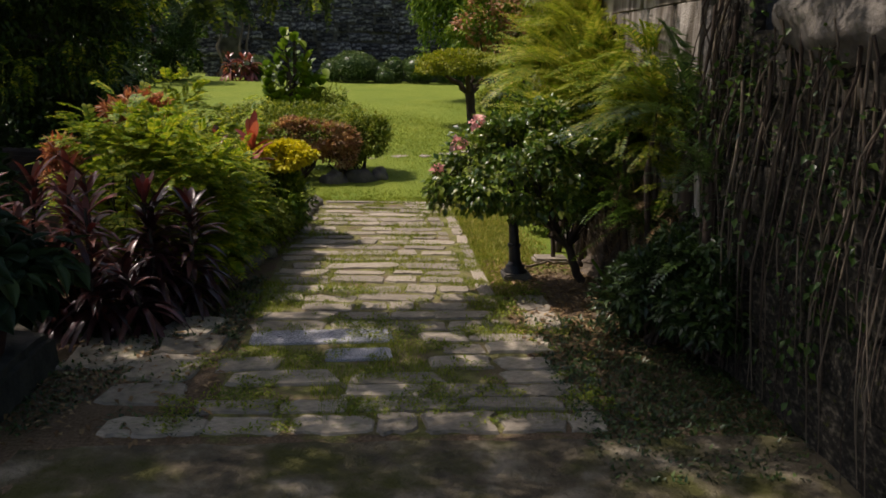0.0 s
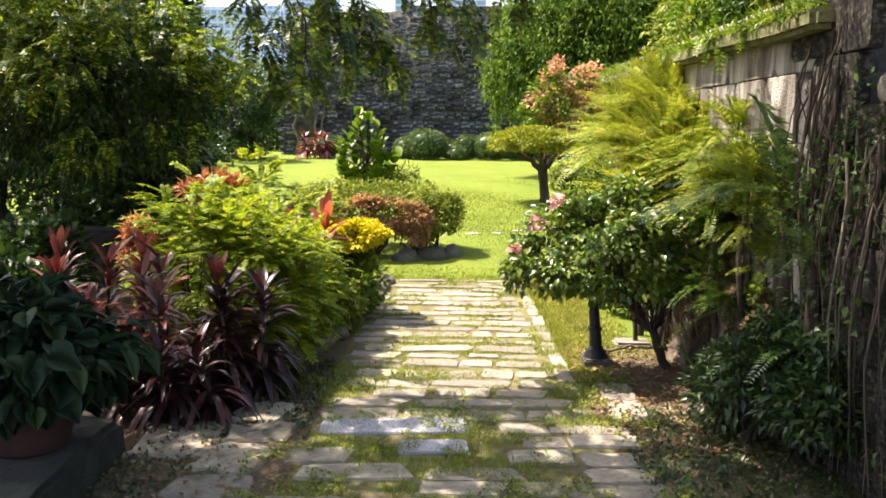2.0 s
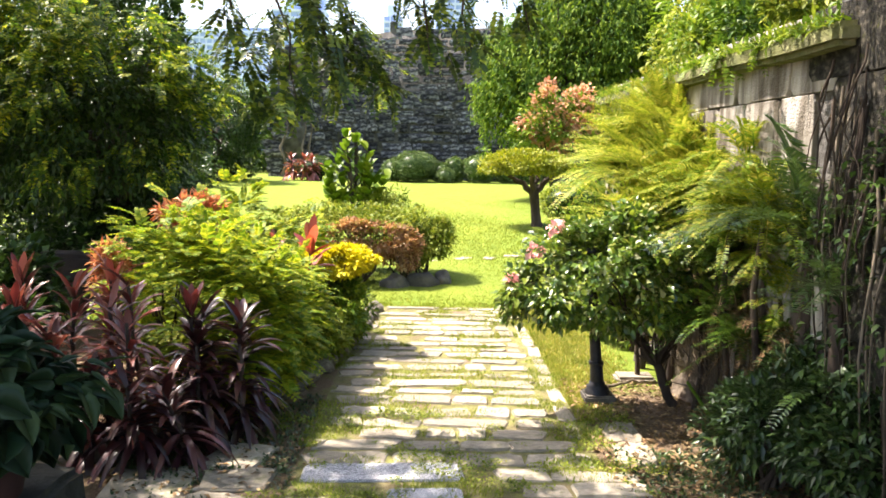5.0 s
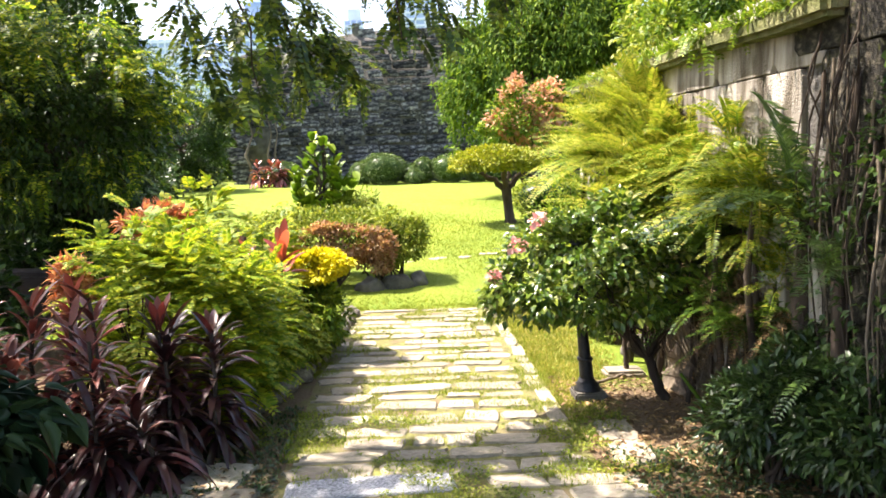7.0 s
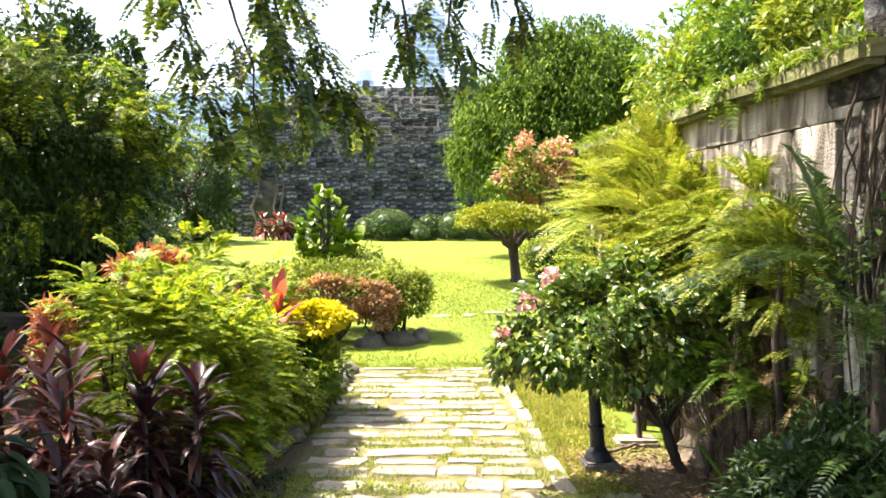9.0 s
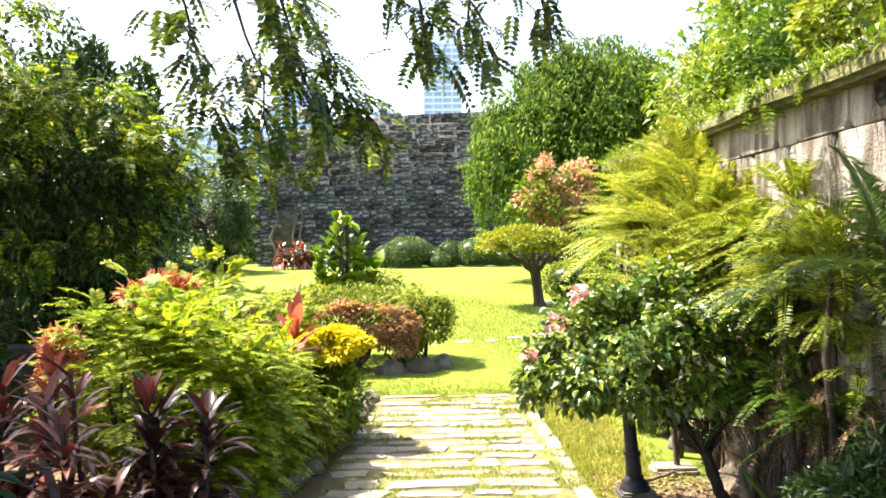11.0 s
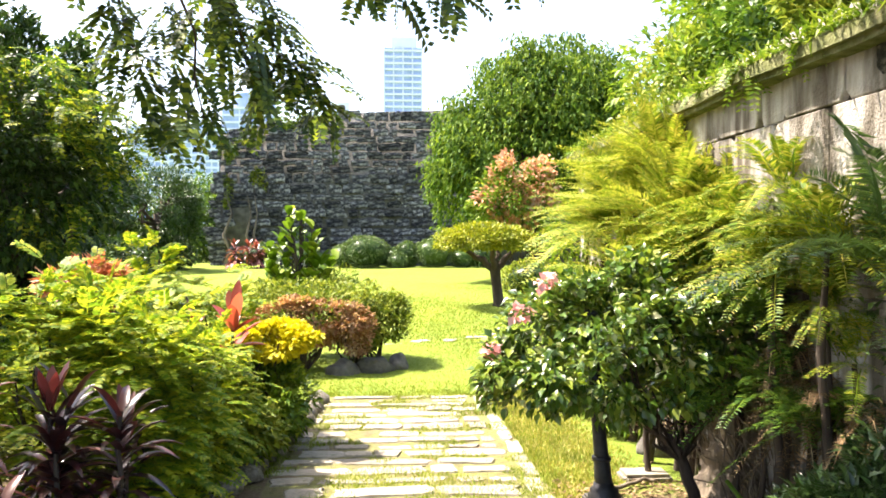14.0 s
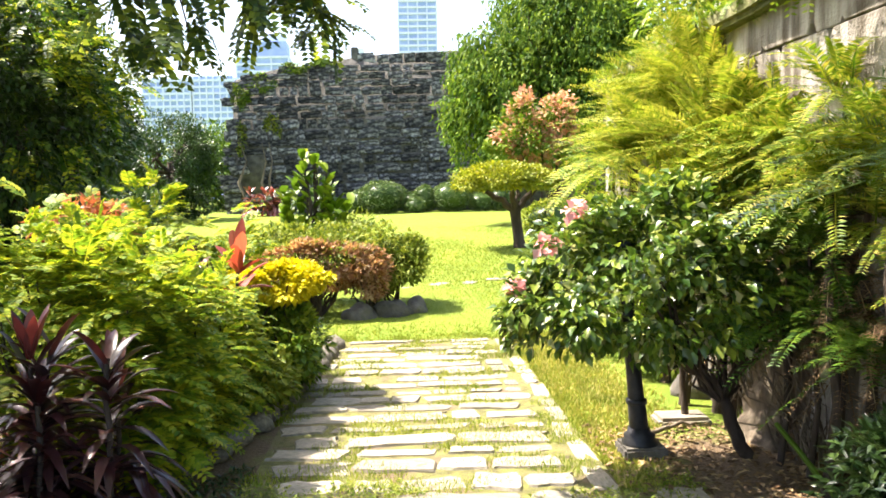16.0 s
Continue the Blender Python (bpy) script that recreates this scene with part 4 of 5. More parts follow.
part("creeper_leaves", raw(*leafy(1500, (-0.1, -0.2, 1.05), (0.14, 1.25, 1.0), 0.045, 0.6, 50, 0.22, 0.85, 0.05, 0.4)), G["dark"], roots, "small dark creeper leaves")
o = part("boulder", blob_mesh((0.34, 0.85, 0.30), 8, 0.22, 4, -0.9), ROCK)
o.location = (2.18, 3.5, 1.80)
tagged(o, "long rounded weathered rock bedded on the wall end", "boulder")

# growth on top of the garden wall
for x, y, rx, h, k in ((2.55, 5.2, 0.5, 0.5, "light"), (2.5, 6.2, 0.5, 0.5, "hedge"), (2.7, 7.2, 0.6, 0.65, "tree"), (2.5, 8.2, 0.55, 0.45, "light"), (2.7, 9.4, 0.7, 0.6, "hedge"), (3.2, 6.4, 0.7, 0.8, "tree"), (3.4, 8.6, 0.8, 0.9, "tree")):
    shrub("wall_top_shrub", (x, y, 2.30), (rx, rx, h), G[k], "sunlit leafy shrub growing on the wall top", 2600, 0.08, 0.25, group="shrubs on the wall top", lumps=14, slim=0.5)
weeds = thing("coping_weeds", (WX, 9, 2.31), "creeping weeds and moss on the coping", "weeds", kind="stuff")
n = 5000
p = np.stack([rng.uniform(-0.13, 0.30, n), rng.uniform(-4.3, 1.4, n), rng.uniform(-0.02, 0.02, n)], 1)
ax = unit(rng.normal(0, 0.6, (n, 3)) + np.array([-0.4, 0, 0.5]))
part("leaves", raw(*leaves(p, ax, np.tile(Z3, (n, 1)), rng.uniform(0.03, 0.13, n), 0.02)), G["light"], weeds)

# ---- lawn trees ----
bon = thing("shaped_tree", (1.79, 15.3, float(rise(15.3)) - 0.02), "small shaped tree with a flat domed yellow-green crown", "tree")
tr = merge(tube([(0.02, 0, -0.05), (0.0, 0, 0.1), (-0.03, 0, 0.35), (-0.06, 0, 0.62)], [0.14, 0.09, 0.08, 0.09], 10), limb((-0.06, 0, 0.58), (-0.5, 0.05, 0.9), 0.07, 0.035, 0.02), limb((-0.06, 0, 0.58), (0.28, 0.1, 0.92), 0.07, 0.035, 0.02), limb((-0.06, 0, 0.58), (-0.15, -0.3, 0.95), 0.06, 0.03, 0.02), limb((-0.06, 0, 0.58), (0.05, 0.35, 0.95), 0.06, 0.03, 0.02))
part("trunk", raw(*tr, True), BARK, bon)
n = 9000
d = unit(rng.normal(0, 1, (n, 3)))
d = d[d[:, 2] > -0.45]
lum = np.array([1 + 0.16 * noise.noise(Vector(q) * 2.6) + 0.08 * noise.noise(Vector(q) * 7) for q in d])[:, None]
p = d * np.array([0.78, 0.7, 0.28]) * lum * rng.uniform(0.72, 1.02, (len(d), 1)) + np.array([-0.2, 0, 1.04])
part("crown", raw(*leaves(p, unit(d + rng.normal(0, 0.6, d.shape) + Z3 * 0.2), unit(Z3 + d), 0.07 * rng.uniform(0.6, 1.3, len(d)), 0.035)), G["bonsai"], bon)

for x, y, r, nn in ((-0.55, 28, (0.72, 0.6, 0.5), 4200), (-1.25, 28.3, (0.4, 0.4, 0.36), 1800), (0.3, 28, (0.36, 0.36, 0.32), 1500), (0.72, 28.1, (0.36, 0.36, 0.42), 1700), (0.42, 27.6, (0.3, 0.3, 0.24), 1200), (1.5, 28, (0.6, 0.5, 0.46), 2800), (2.45, 28.2, (0.42, 0.4, 0.3), 1500), (3.1, 28.2, (0.5, 0.4, 0.36), 1800), (-3.65, 28, (0.5, 0.45, 0.4), 2000), (-2.4, 28.4, (0.36, 0.36, 0.34), 1300)):
    clipped("round_topiary", (x, y, float(rise(y)) - 0.03), r, G["ball"], "clipped round green bush before the bastion", nn, 0.055, group="round bushes before the bastion")
shrub("flowering_bush", (2.45, 17.2, float(rise(17))), (0.95, 0.75, 0.85), G["light"], "tall bush covered in peach-pink bracts", 6800, 0.10, 1.45, lumps=44, lump=0.22, shell=0.88, stem_r=0.03, mat2=G["peach"], share=0.45, label2="peach-pink bracts")
clipped("low_bush", (2.6, 16.2, 0.44), (0.62, 0.5, 0.36), G["hedge"], "low rounded bush beside the shaped tree", 2500, 0.06, "shrub")
tall = thing("upright_plant", (-1.5, 17, float(rise(17))), "tall upright broad-leaved green plant on the lawn", "plant")
pos, ax, LL = [], [], []
for k in range(230):
    a = rng.uniform(0, 6.28)
    s = k % 9
    h = rng.uniform(0.1, 1.0) * (1.55, 0.9, 1.3, 0.7, 1.1, 0.8, 1.45, 0.6, 1.0)[s]
    pos.append(((-0.15, -0.6, 0.2, 0.7, -0.35, 0.45, 0.0, -0.8, 0.3)[s] * (0.4 + 0.6 * h) + rng.normal(0, 0.03), 0.15 * math.sin(s * 2.1), h))
    ax.append((math.cos(a) * 0.55, math.sin(a) * 0.55, 0.85))
    LL.append(rng.uniform(0.24, 0.42))
part("leaves", raw(*straps(pos, ax, LL, 0.15, 0.4, 5)), G["light"], tall)
put_stems(tall, (0, 0, -0.03), [np.array(q) for q in sorted(pos, key=lambda q: -q[2])[:16]], 0.02, 0.01)
shrub("upright_plant_skirt", (-1.1, 17.1, float(rise(17))), (0.7, 0.4, 0.3), G["hedge"], "low leafy plants round the upright plant", 1500, 0.12, 0.3, slim=0.25)
for x in (-4.4, -4.0, -3.75):
    cordyline((x, 27.4, float(rise(27.4))), 0.95, G["pinkred"], "red-leaved shrub at the foot of the bastion", 40, 0.42, 0.09, group="red shrubs by the bastion", tiers=2.5)


# ---- trees ----
def tree(name, at, h, crown_c, radii, mat, label, n, size, trunk_r=0.15, lumps=26, lump=0.34, shell=0.78, droop=0.3, slim=0.5, limbs=12, category="tree", group=""):
    ob = thing(name, at, label, category, group)
    c = np.asarray(crown_c, float)
    R = np.asarray(radii, float)
    fork = np.array([c[0] * 0.3, c[1] * 0.3, h * 0.45])
    lots = [limb((0, 0, -0.1), fork, trunk_r, trunk_r * 0.75, 0.05, 8, 10)]
    for _ in range(limbs):
        lots.append(limb(fork, c + unit(rng.normal(0, 1, 3)) * R * 0.7, trunk_r * 0.5, trunk_r * 0.1, 0.15))
    part("trunk", raw(*merge(*lots), True), BARK, ob)
    part("crown", raw(*leafy(n, c, R, size, slim, lumps, lump, shell, None, droop)), mat, ob)
    return ob


weep = thing("weeping_tree", (3.6, 21.5, float(rise(21.5))), "dense drooping dark green tree beside the bastion", "tree")
lots = [limb((0, 0, -0.1), (-0.4, 0, 2.2), 0.22, 0.17, 0.06, 8, 10)]
P, O = [], []
for k in range(330):
    d = unit(rng.normal(0, 1, 3))
    d[2] = abs(d[2]) * 1.1 - 0.25
    top = np.array([0.35, 0, 3.15]) + d * np.array([2.75, 1.8, 3.1]) * rng.uniform(0.62, 1.08)
    if k < 26:
        lots.append(limb((-0.4, 0, 2.1), top, 0.07, 0.015, 0.15))
    m = 190
    ln = rng.uniform(0.6, 1.6)
    s = rng.uniform(0, 1, m)
    q = top + np.stack([rng.normal(0, 0.19, m) * (1 - 0.6 * s), rng.normal(0, 0.19, m), -ln * s], 1)
    P.append(q)
    O.append(unit(rng.normal(0, 0.5, (m, 3)) + np.array([d[0] * 0.4, d[1] * 0.4, -0.8])))
P, O = np.concatenate(P), np.concatenate(O)
keep = P[:, 2] > 0.75
part("trunk", raw(*merge(*lots), True), BARK, weep)
part("crown", raw(*leaves(P[keep], O[keep], unit(Z3 + rng.normal(0, 0.4, P[keep].shape)), rng.uniform(0.10, 0.18, keep.sum()), 0.055)), G["weeping"], weep)
tree("wall_tree", (6.6, 17, 0.4), 3, (0, 0, 4.0), (2.4, 2.4, 2.2), G["light"], "leafy bright green tree behind the garden wall", 9000, 0.18)
tree("wall_tree", (5.0, 11.5, 0.1), 3, (0, 0, 3.8), (1.7, 1.9, 1.5), G["light"], "leafy bright green tree behind the garden wall", 7000, 0.15)
for x, y, r, h in ((-8.6, 34, 2.6, 3.6), (-12.5, 33, 3.0, 4.8), (-7.2, 38, 2.0, 4.0), (-16, 30, 3.2, 5.0), (-9.8, 26, 2.2, 4.0), (-13, 24, 2.8, 5.5)):
    tree("far_tree", (x, y, 0.7), 3, (0, 0, h * 0.45), (r, r * 0.9, h * 0.5), G["dark"] if y < 30 else G["tree"], "dense dark green tree beyond the lawn", 7000, 0.22, 0.18, group="trees beyond the lawn")
# these crowns take the dark leaf, so deep shade sits in their colour
for x, y, r, h in ((-3.5, 10.2, 1.05, 3.8), (-4.8, 12.4, 1.45, 4.0), (-6.0, 15.5, 1.7, 4.2), (-6.6, 19.5, 1.7, 3.6), (-6.45, 26.5, 1.6, 3.1), (-5.4, 10.4, 1.5, 4.6)):
    tree("shade_tree", (x, y, float(rise(y))), 3, (0, 0, h * 0.56), (r, r, h * 0.47), G["dark"], "leafy tree beside the lawn, shade put into its leaves", 16000, 0.09, 0.12, droop=0.0, lumps=34, lump=0.26, group="dark trees beside the lawn")
for x, y, r, h in ((-3.3, 10.0, 0.7, 0.55), (-4.3, 10.6, 0.9, 0.7), (-3.6, 12.2, 0.7, 0.5), (-5.3, 12.2, 0.9, 0.8), (-4.7, 14.5, 0.9, 0.6), (-5.5, 17.2, 0.9, 0.6), (-6.1, 20.5, 0.9, 0.6), (-6.6, 23.5, 1.0, 0.6), (-6.3, 27.5, 0.9, 0.7), (-7.6, 26.5, 1.2, 0.8), (-2.9, 9.0, 0.45, 0.4), (-3.7, 7.7, 0.6, 0.5), (-4.2, 6.8, 0.7, 0.6), (-3.3, 6.6, 0.45, 0.4), (-5.2, 8.1, 0.8, 0.7)):
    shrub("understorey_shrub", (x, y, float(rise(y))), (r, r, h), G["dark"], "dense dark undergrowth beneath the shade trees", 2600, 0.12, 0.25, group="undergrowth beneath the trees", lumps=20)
lw = part("low_wall", box_mesh(-8.5, -3.05, 8.9, 9.25, -0.05, 0.60, 0.04, 6, 0.03), BROWNWALL)
tagged(lw, "low brown stone wall under the dark trees", "low wall", kind="structure")

# the overhanging tree: trunk beside the plinth, canopy overhead, branches hanging into view
over = thing("overhanging_tree", (-3.5, 5.6, 0), "spreading tree with feathery leaves hanging over the path", "tree")
B0 = np.array([-3.5, 5.6, 0])
lots = [limb((0, 0, -0.1), (0.2, -0.6, 3.4), 0.17, 0.12, 0.05, 9, 10)]
P, A, LL = [], [], []
# unseen leaf clusters overhead, zones placed for the shade they should cast
ZONES = [(92, -4.0, 2.3, 0.6, 5.2), (42, -2.6, 1.0, 3.8, 6.1), (60, -4.6, -3.0, 2.8, 5.4), (22, -3.0, -1.0, 4.7, 6.1), (22, -0.7, 0.2, 4.3, 5.4), (33, -4.5, -3.2, 4.2, 5.6), (20, -3.9, -2.95, 5.6, 6.7), (16, -3.8, -2.5, 3.7, 5.2)]
for k, (x0, x1, y0, y1) in enumerate(z[1:] for z in ZONES for _ in range(z[0])):
    x, y = rng.uniform(x0, x1), rng.uniform(y0, y1)
    z = rng.uniform(3.35, 4.6)
    if k % 14 == 0:
        lots.append(limb((0.2, -0.6, 3.35), np.array([x, y, z]) - B0, 0.03, 0.008, 0.08))
    m = 14
    q = np.array([x, y, z]) + rng.normal(0, 1, (m, 3)) * np.array([0.32, 0.32, 0.13])
    P.append(q)
    A.append(unit(rng.normal(0, 1, (m, 3)) * (1, 1, 0.3) - Z3 * 0.25))
    LL.append(rng.uniform(0.18, 0.32, m))
P, A, LL = map(np.concatenate, (P, A, LL))
part("canopy", raw(*pinnate(P - B0, A, LL, 7, 0.3, 0.42, 0.4)), G["pinnate"], over)
# hanging sprays: from, to, how many leaves
P, A, LL = [], [], []
SPRAYS = [((-1.05, 5.9, 3.0), (-0.36, 6.1, 2.04), 105, 0.11), ((-0.9, 5.95, 2.6), (-0.62, 5.9, 2.06), 38, 0.09), ((-1.05, 5.8, 2.55), (-0.86, 5.7, 1.92), 36, 0.07), ((-1.5, 5.9, 3.0), (-1.08, 5.85, 1.92), 60, 0.07),
          ((-0.15, 4.15, 2.5), (-0.08, 4.15, 2.05), 44, 0.06), ((0.0, 4.2, 2.5), (0.10, 4.2, 2.06), 34, 0.05), ((0.2, 4.25, 2.5), (0.34, 4.25, 2.17), 24, 0.05)]
for a, b, m, wide in SPRAYS:
    a, b = np.array(a), np.array(b)
    s = rng.uniform(0, 1, m) ** 0.8
    q = a + (b - a) * s[:, None] + rng.normal(0, wide * 1.25, (m, 3)) * (1 - 0.6 * s[:, None]) * (1, 0.8, 0.5)
    P.append(q)
    w = unit(b - a)
    A.append(unit(rng.normal(0, 0.7, (m, 3)) * (1, 0.7, 0.4) + w * 0.35 - Z3 * 0.15))
    LL.append(rng.uniform(0.17, 0.30, m) * (0.55 if a[1] < 4.5 else 1.0))
    lots.append(limb(a - B0 + np.array([-0.1, 0, 0.6]), b - B0, 0.014, 0.003, 0.02))
P, A, LL = map(np.concatenate, (P, A, LL))
part("spray", raw(*pinnate(P - B0, A, LL * 0.85, 8, 0.31, 0.55, 0.3)), G["spray"], over, "hanging feathery sprays, darkened in colour as against the sky")
P, A, LL = [], [], []
# the low side of the crown
p, out = scatter(1050, (-3.6, 8.8, 2.12), (1.6, 0.8, 1.25), 0.85, 28, 0.19)
p2, out2 = scatter(560, (-4.25, 8.7, 3.3), (1.0, 0.7, 1.1), 0.85, 18, 0.22)
p, out = np.concatenate([p, p2]), np.concatenate([out, out2])
P.append(p)
A.append(unit(out * (1, 1, 0.3) + rng.normal(0, 0.4, p.shape) - Z3 * 0.2))
LL.append(rng.uniform(0.16, 0.28, len(p)))
P, A, LL = map(np.concatenate, (P, A, LL))
part("hanging_leaves", raw(*pinnate(P - B0, A, LL, 9, 0.27, 0.46, 0.45)), G["pinnate"], over, "feathery leaves lit from behind, brightened in colour too")
# darker leaf copy puts the crown's inner shade into colour
part("inner_leaves", raw(*leafy(9500, (-0.1, 3.5, 2.05), (1.6, 0.6, 1.2), 0.078, 0.5, 34, 0.26, 0.7, None, 0.5)), G["dark"], over, "dark leaves coloured for the shade within the crown")
part("trunk", raw(*merge(*lots), True), BARK, over)

# small things by the lamp
cane = part("cane", raw(*limb((1.70, 5.46, 0.0), (1.56, 5.75, 0.26), 0.014, 0.011, 0.004), True), G["light"])
tagged(cane, "broken yellow-green cane leaning on the soil", "cane")
sap = thing("sapling", (1.50, 6.75, 0), "thin bare sapling stem on a flat stone", "sapling")
part("stem", raw(*limb((0, 0, 0.04), (-0.03, 0.03, 0.55), 0.02, 0.012, 0.01), True), BARK, sap)
part("foot_stone", box_mesh(-0.17, 0.12, -0.1, 0.1, -0.02, 0.045, 0.02), STONE, sap, "flat pale stone")
o = part("boulder", blob_mesh((0.16, 0.13, 0.12), 14, 0.3), ROCK)
o.location = (1.78, 7.35, 0.03)
tagged(o, "pale grey boulder lying in the grass", "boulder")
o = part("fallen_branch", raw(*limb((1.22, 6.5, 0.02), (1.52, 6.62, 0.03), 0.014, 0.008, 0.01), True), PALEBARK)
tagged(o, "dry pale fallen branch on the litter", "branch")

# growth on the bastion: fig root, creepers, crest of weeds, block on the rim
fig = thing("fig_root", (-4.35, 30.0, 0.75), "pale fig root clinging to the bastion", "root")
for dx in (-0.82, -0.05, 0.2):
    part("root", raw(*tube([(dx, -0.04, -0.1), (dx * 0.92 + 0.1, -0.02, 0.5), (dx * 0.95 - 0.08, 0.0, 1.0), (dx * 0.8 + 0.06, 0.05, 1.7), (dx * 0.9 - 0.05, 0.1, 2.3)], np.array([0.09, 0.05, 0.06, 0.03, 0.015]) * rng.uniform(0.6, 1.1), 8), True), PALEBARK, fig)
for x, z, rx, rz, n in ((-5.1, 4.6, 0.35, 0.5, 700), (-4.4, 5.0, 0.5, 0.35, 700), (-3.4, 5.45, 0.6, 0.18, 600), (-2.3, 5.65, 0.6, 0.12, 500), (-5.15, 3.2, 0.2, 0.7, 500), (-4.1, 3.6, 0.3, 0.6, 500)):
    cr = thing("wall_creeper", (x, 30.12 + 0.055 * z, z), "straggling creeper on the bastion stones", "creeper", "creepers on the bastion")
    part("foliage", raw(*leafy(n, (0, -0.06, 0), (rx, 0.14, rz), 0.11, 0.5, 12, 0.35, 0.7, None, 0.4)), G["light"] if z > 4 else G["hedge"], cr)
post = part("rim_block", box_mesh(-1.52, -1.28, 30.4, 30.7, 5.7, 6.12, 0.03), MORTAR)
tagged(post, "small stone block standing on the bastion rim", "stone block")

# ferns and weeds trailing from the coping down the wall face
for y, z, n, s in ((5.55, 2.3, 9, 0.11), (6.15, 2.3, 16, 0.16), (6.7, 2.28, 8, 0.12), (7.5, 2.3, 14, 0.13), (8.4, 2.3, 10, 0.12)):
    w = frond_clump("coping_fern", (WX - 0.11, y, z), n, s, G["light"], "small fern trailing from the wall coping", 10, 0.3, 0.4, 1.0, -0.6, 0.9, group="ferns on the coping")


# ---- grass, litter and stones ----
def blades(n, x0, x1, y0, y1, h, keep=None, w=0.006):
    p = np.stack([rng.uniform(x0, x1, n), rng.uniform(y0, y1, n), np.zeros(n)], 1)
    if keep is not None:
        p = p[keep(p)]
    p[:, 2] = rise(p[:, 1]) - 0.003
    ax = unit(rng.normal(0, 0.45, p.shape) + Z3)
    L = h * rng.uniform(0.4, 1.3, len(p))
    side = unit(np.cross(ax, rng.normal(0, 1, p.shape)))
    tip = p + ax * L[:, None]
    v = np.stack([p - side * w, p + side * w, tip], 1).reshape(-1, 3)
    return v, np.arange(len(p) * 3).reshape(-1, 3)


lawn = thing("lawn_grass", (0, 0, 0), "short mown green grass blades of the lawn", "grass", kind="stuff")
part("blades", raw(*blades(120000, -1.9, 4.0, 9.6, 21, 0.03, lambda p: rng.uniform(0, 1, len(p)) < np.interp(p[:, 1], [9.6, 13, 21], [1, 0.8, 0.05]), w=0.006)), G["grass"], lawn)
verge = thing("verge_grass", (0, 0, 0), "rough grass beside the path under the lamp", "grass", kind="stuff")
part("blades", raw(*blades(34000, 0.88, 1.9, 5.75, 9.8, 0.034, lambda p: (p[:, 0] < np.where(p[:, 1] < 6.6, 1.0, 1.35) + rng.uniform(0, 0.5, len(p)) ** 2))), G["drygrass"], verge)
joints = thing("joint_grass", (0, 0, 0), "tufts of grass growing between the path stones", "grass", kind="stuff")


def tufty(p):
    k = np.array([noise.noise(Vector((a * 2.6, b * 4.2, 1.7))) for a, b, _ in p])
    return k > np.where(p[:, 1] < 5.4, 0.16, 0.02)


part("blades", raw(*blades(70000, -0.78, 0.98, 3.6, 9.8, 0.042, tufty, 0.003)), G["grass"], joints)
mats_of_weed = thing("joint_weeds", (0, 0, 0), "small-leaved weeds creeping over the path stones", "weeds", kind="stuff")
n = 26000
p = np.stack([rng.uniform(-1.0, 1.25, n), rng.uniform(3.5, 5.9, n), rng.uniform(0.01, 0.03, n)], 1)
p = p[np.array([noise.noise(Vector((a * 3.1, b * 4.6, 7.7))) + 0.5 * noise.noise(Vector((a * 9, b * 9, 2.2))) for a, b, _ in p]) > 0.16]
part("leaves", raw(*leaves(p, unit(rng.normal(0, 1, p.shape) * (1, 1, 0.4) + Z3 * 0.5), np.tile(Z3, (len(p), 1)), rng.uniform(0.012, 0.03, len(p)), 0.011)), G["hedge"], mats_of_weed)
shady = thing("shade_weeds", (0, 0, 0), "low weeds on the shaded soil beside the path", "weeds", kind="stuff")
n = 7500
p = np.stack([rng.uniform(0.95, 2.0, n), rng.uniform(3.0, 5.2, n), np.full(n, 0.005)], 1)
p2 = np.stack([rng.uniform(-1.7, -0.75, n // 2), rng.uniform(4.8, 6.2, n // 2), np.full(n // 2, 0.005)], 1)
p3 = np.stack([rng.uniform(-1.7, -0.75, n // 3), rng.uniform(3.5, 4.9, n // 3), np.full(n // 3, 0.005)], 1)
p3 = p3[np.array([noise.noise(Vector((a * 3, b * 3, 4.4))) for a, b, _ in p3]) > 0.05]
p = np.concatenate([p, p2[p2[:, 1] < 4.9 + (p2[:, 0] + 1.7) * 1.5], p3])
part("leaves", raw(*leaves(p, unit(rng.normal(0, 1, p.shape) * (1, 1, 0.4) + Z3 * 0.5), np.tile(Z3, (len(p), 1)), rng.uniform(0.02, 0.045, len(p)), 0.014)), G["glossy"], shady)
litter = thing("leaf_litter", (0, 0, 0), "dry fallen leaves on the soil beside the path", "leaf litter", kind="stuff")
n = 2400
p = np.stack([rng.uniform(0.9, 2.0, n), rng.uniform(4.4, 6.7, n), rng.uniform(0.004, 0.02, n)], 1)
side = np.arange(n) < 420
p[side] = np.stack([rng.uniform(-1.9, -0.7, 420), rng.uniform(3.4, 5.4, 420), rng.uniform(0.008, 0.03, 420)], 1)
part("leaves", raw(*leaves(p, rng.normal(0, 1, p.shape) * (1, 1, 0.15), np.tile(Z3, (n, 1)), rng.uniform(0.025, 0.07, n), 0.022)), G["dry"], litter)

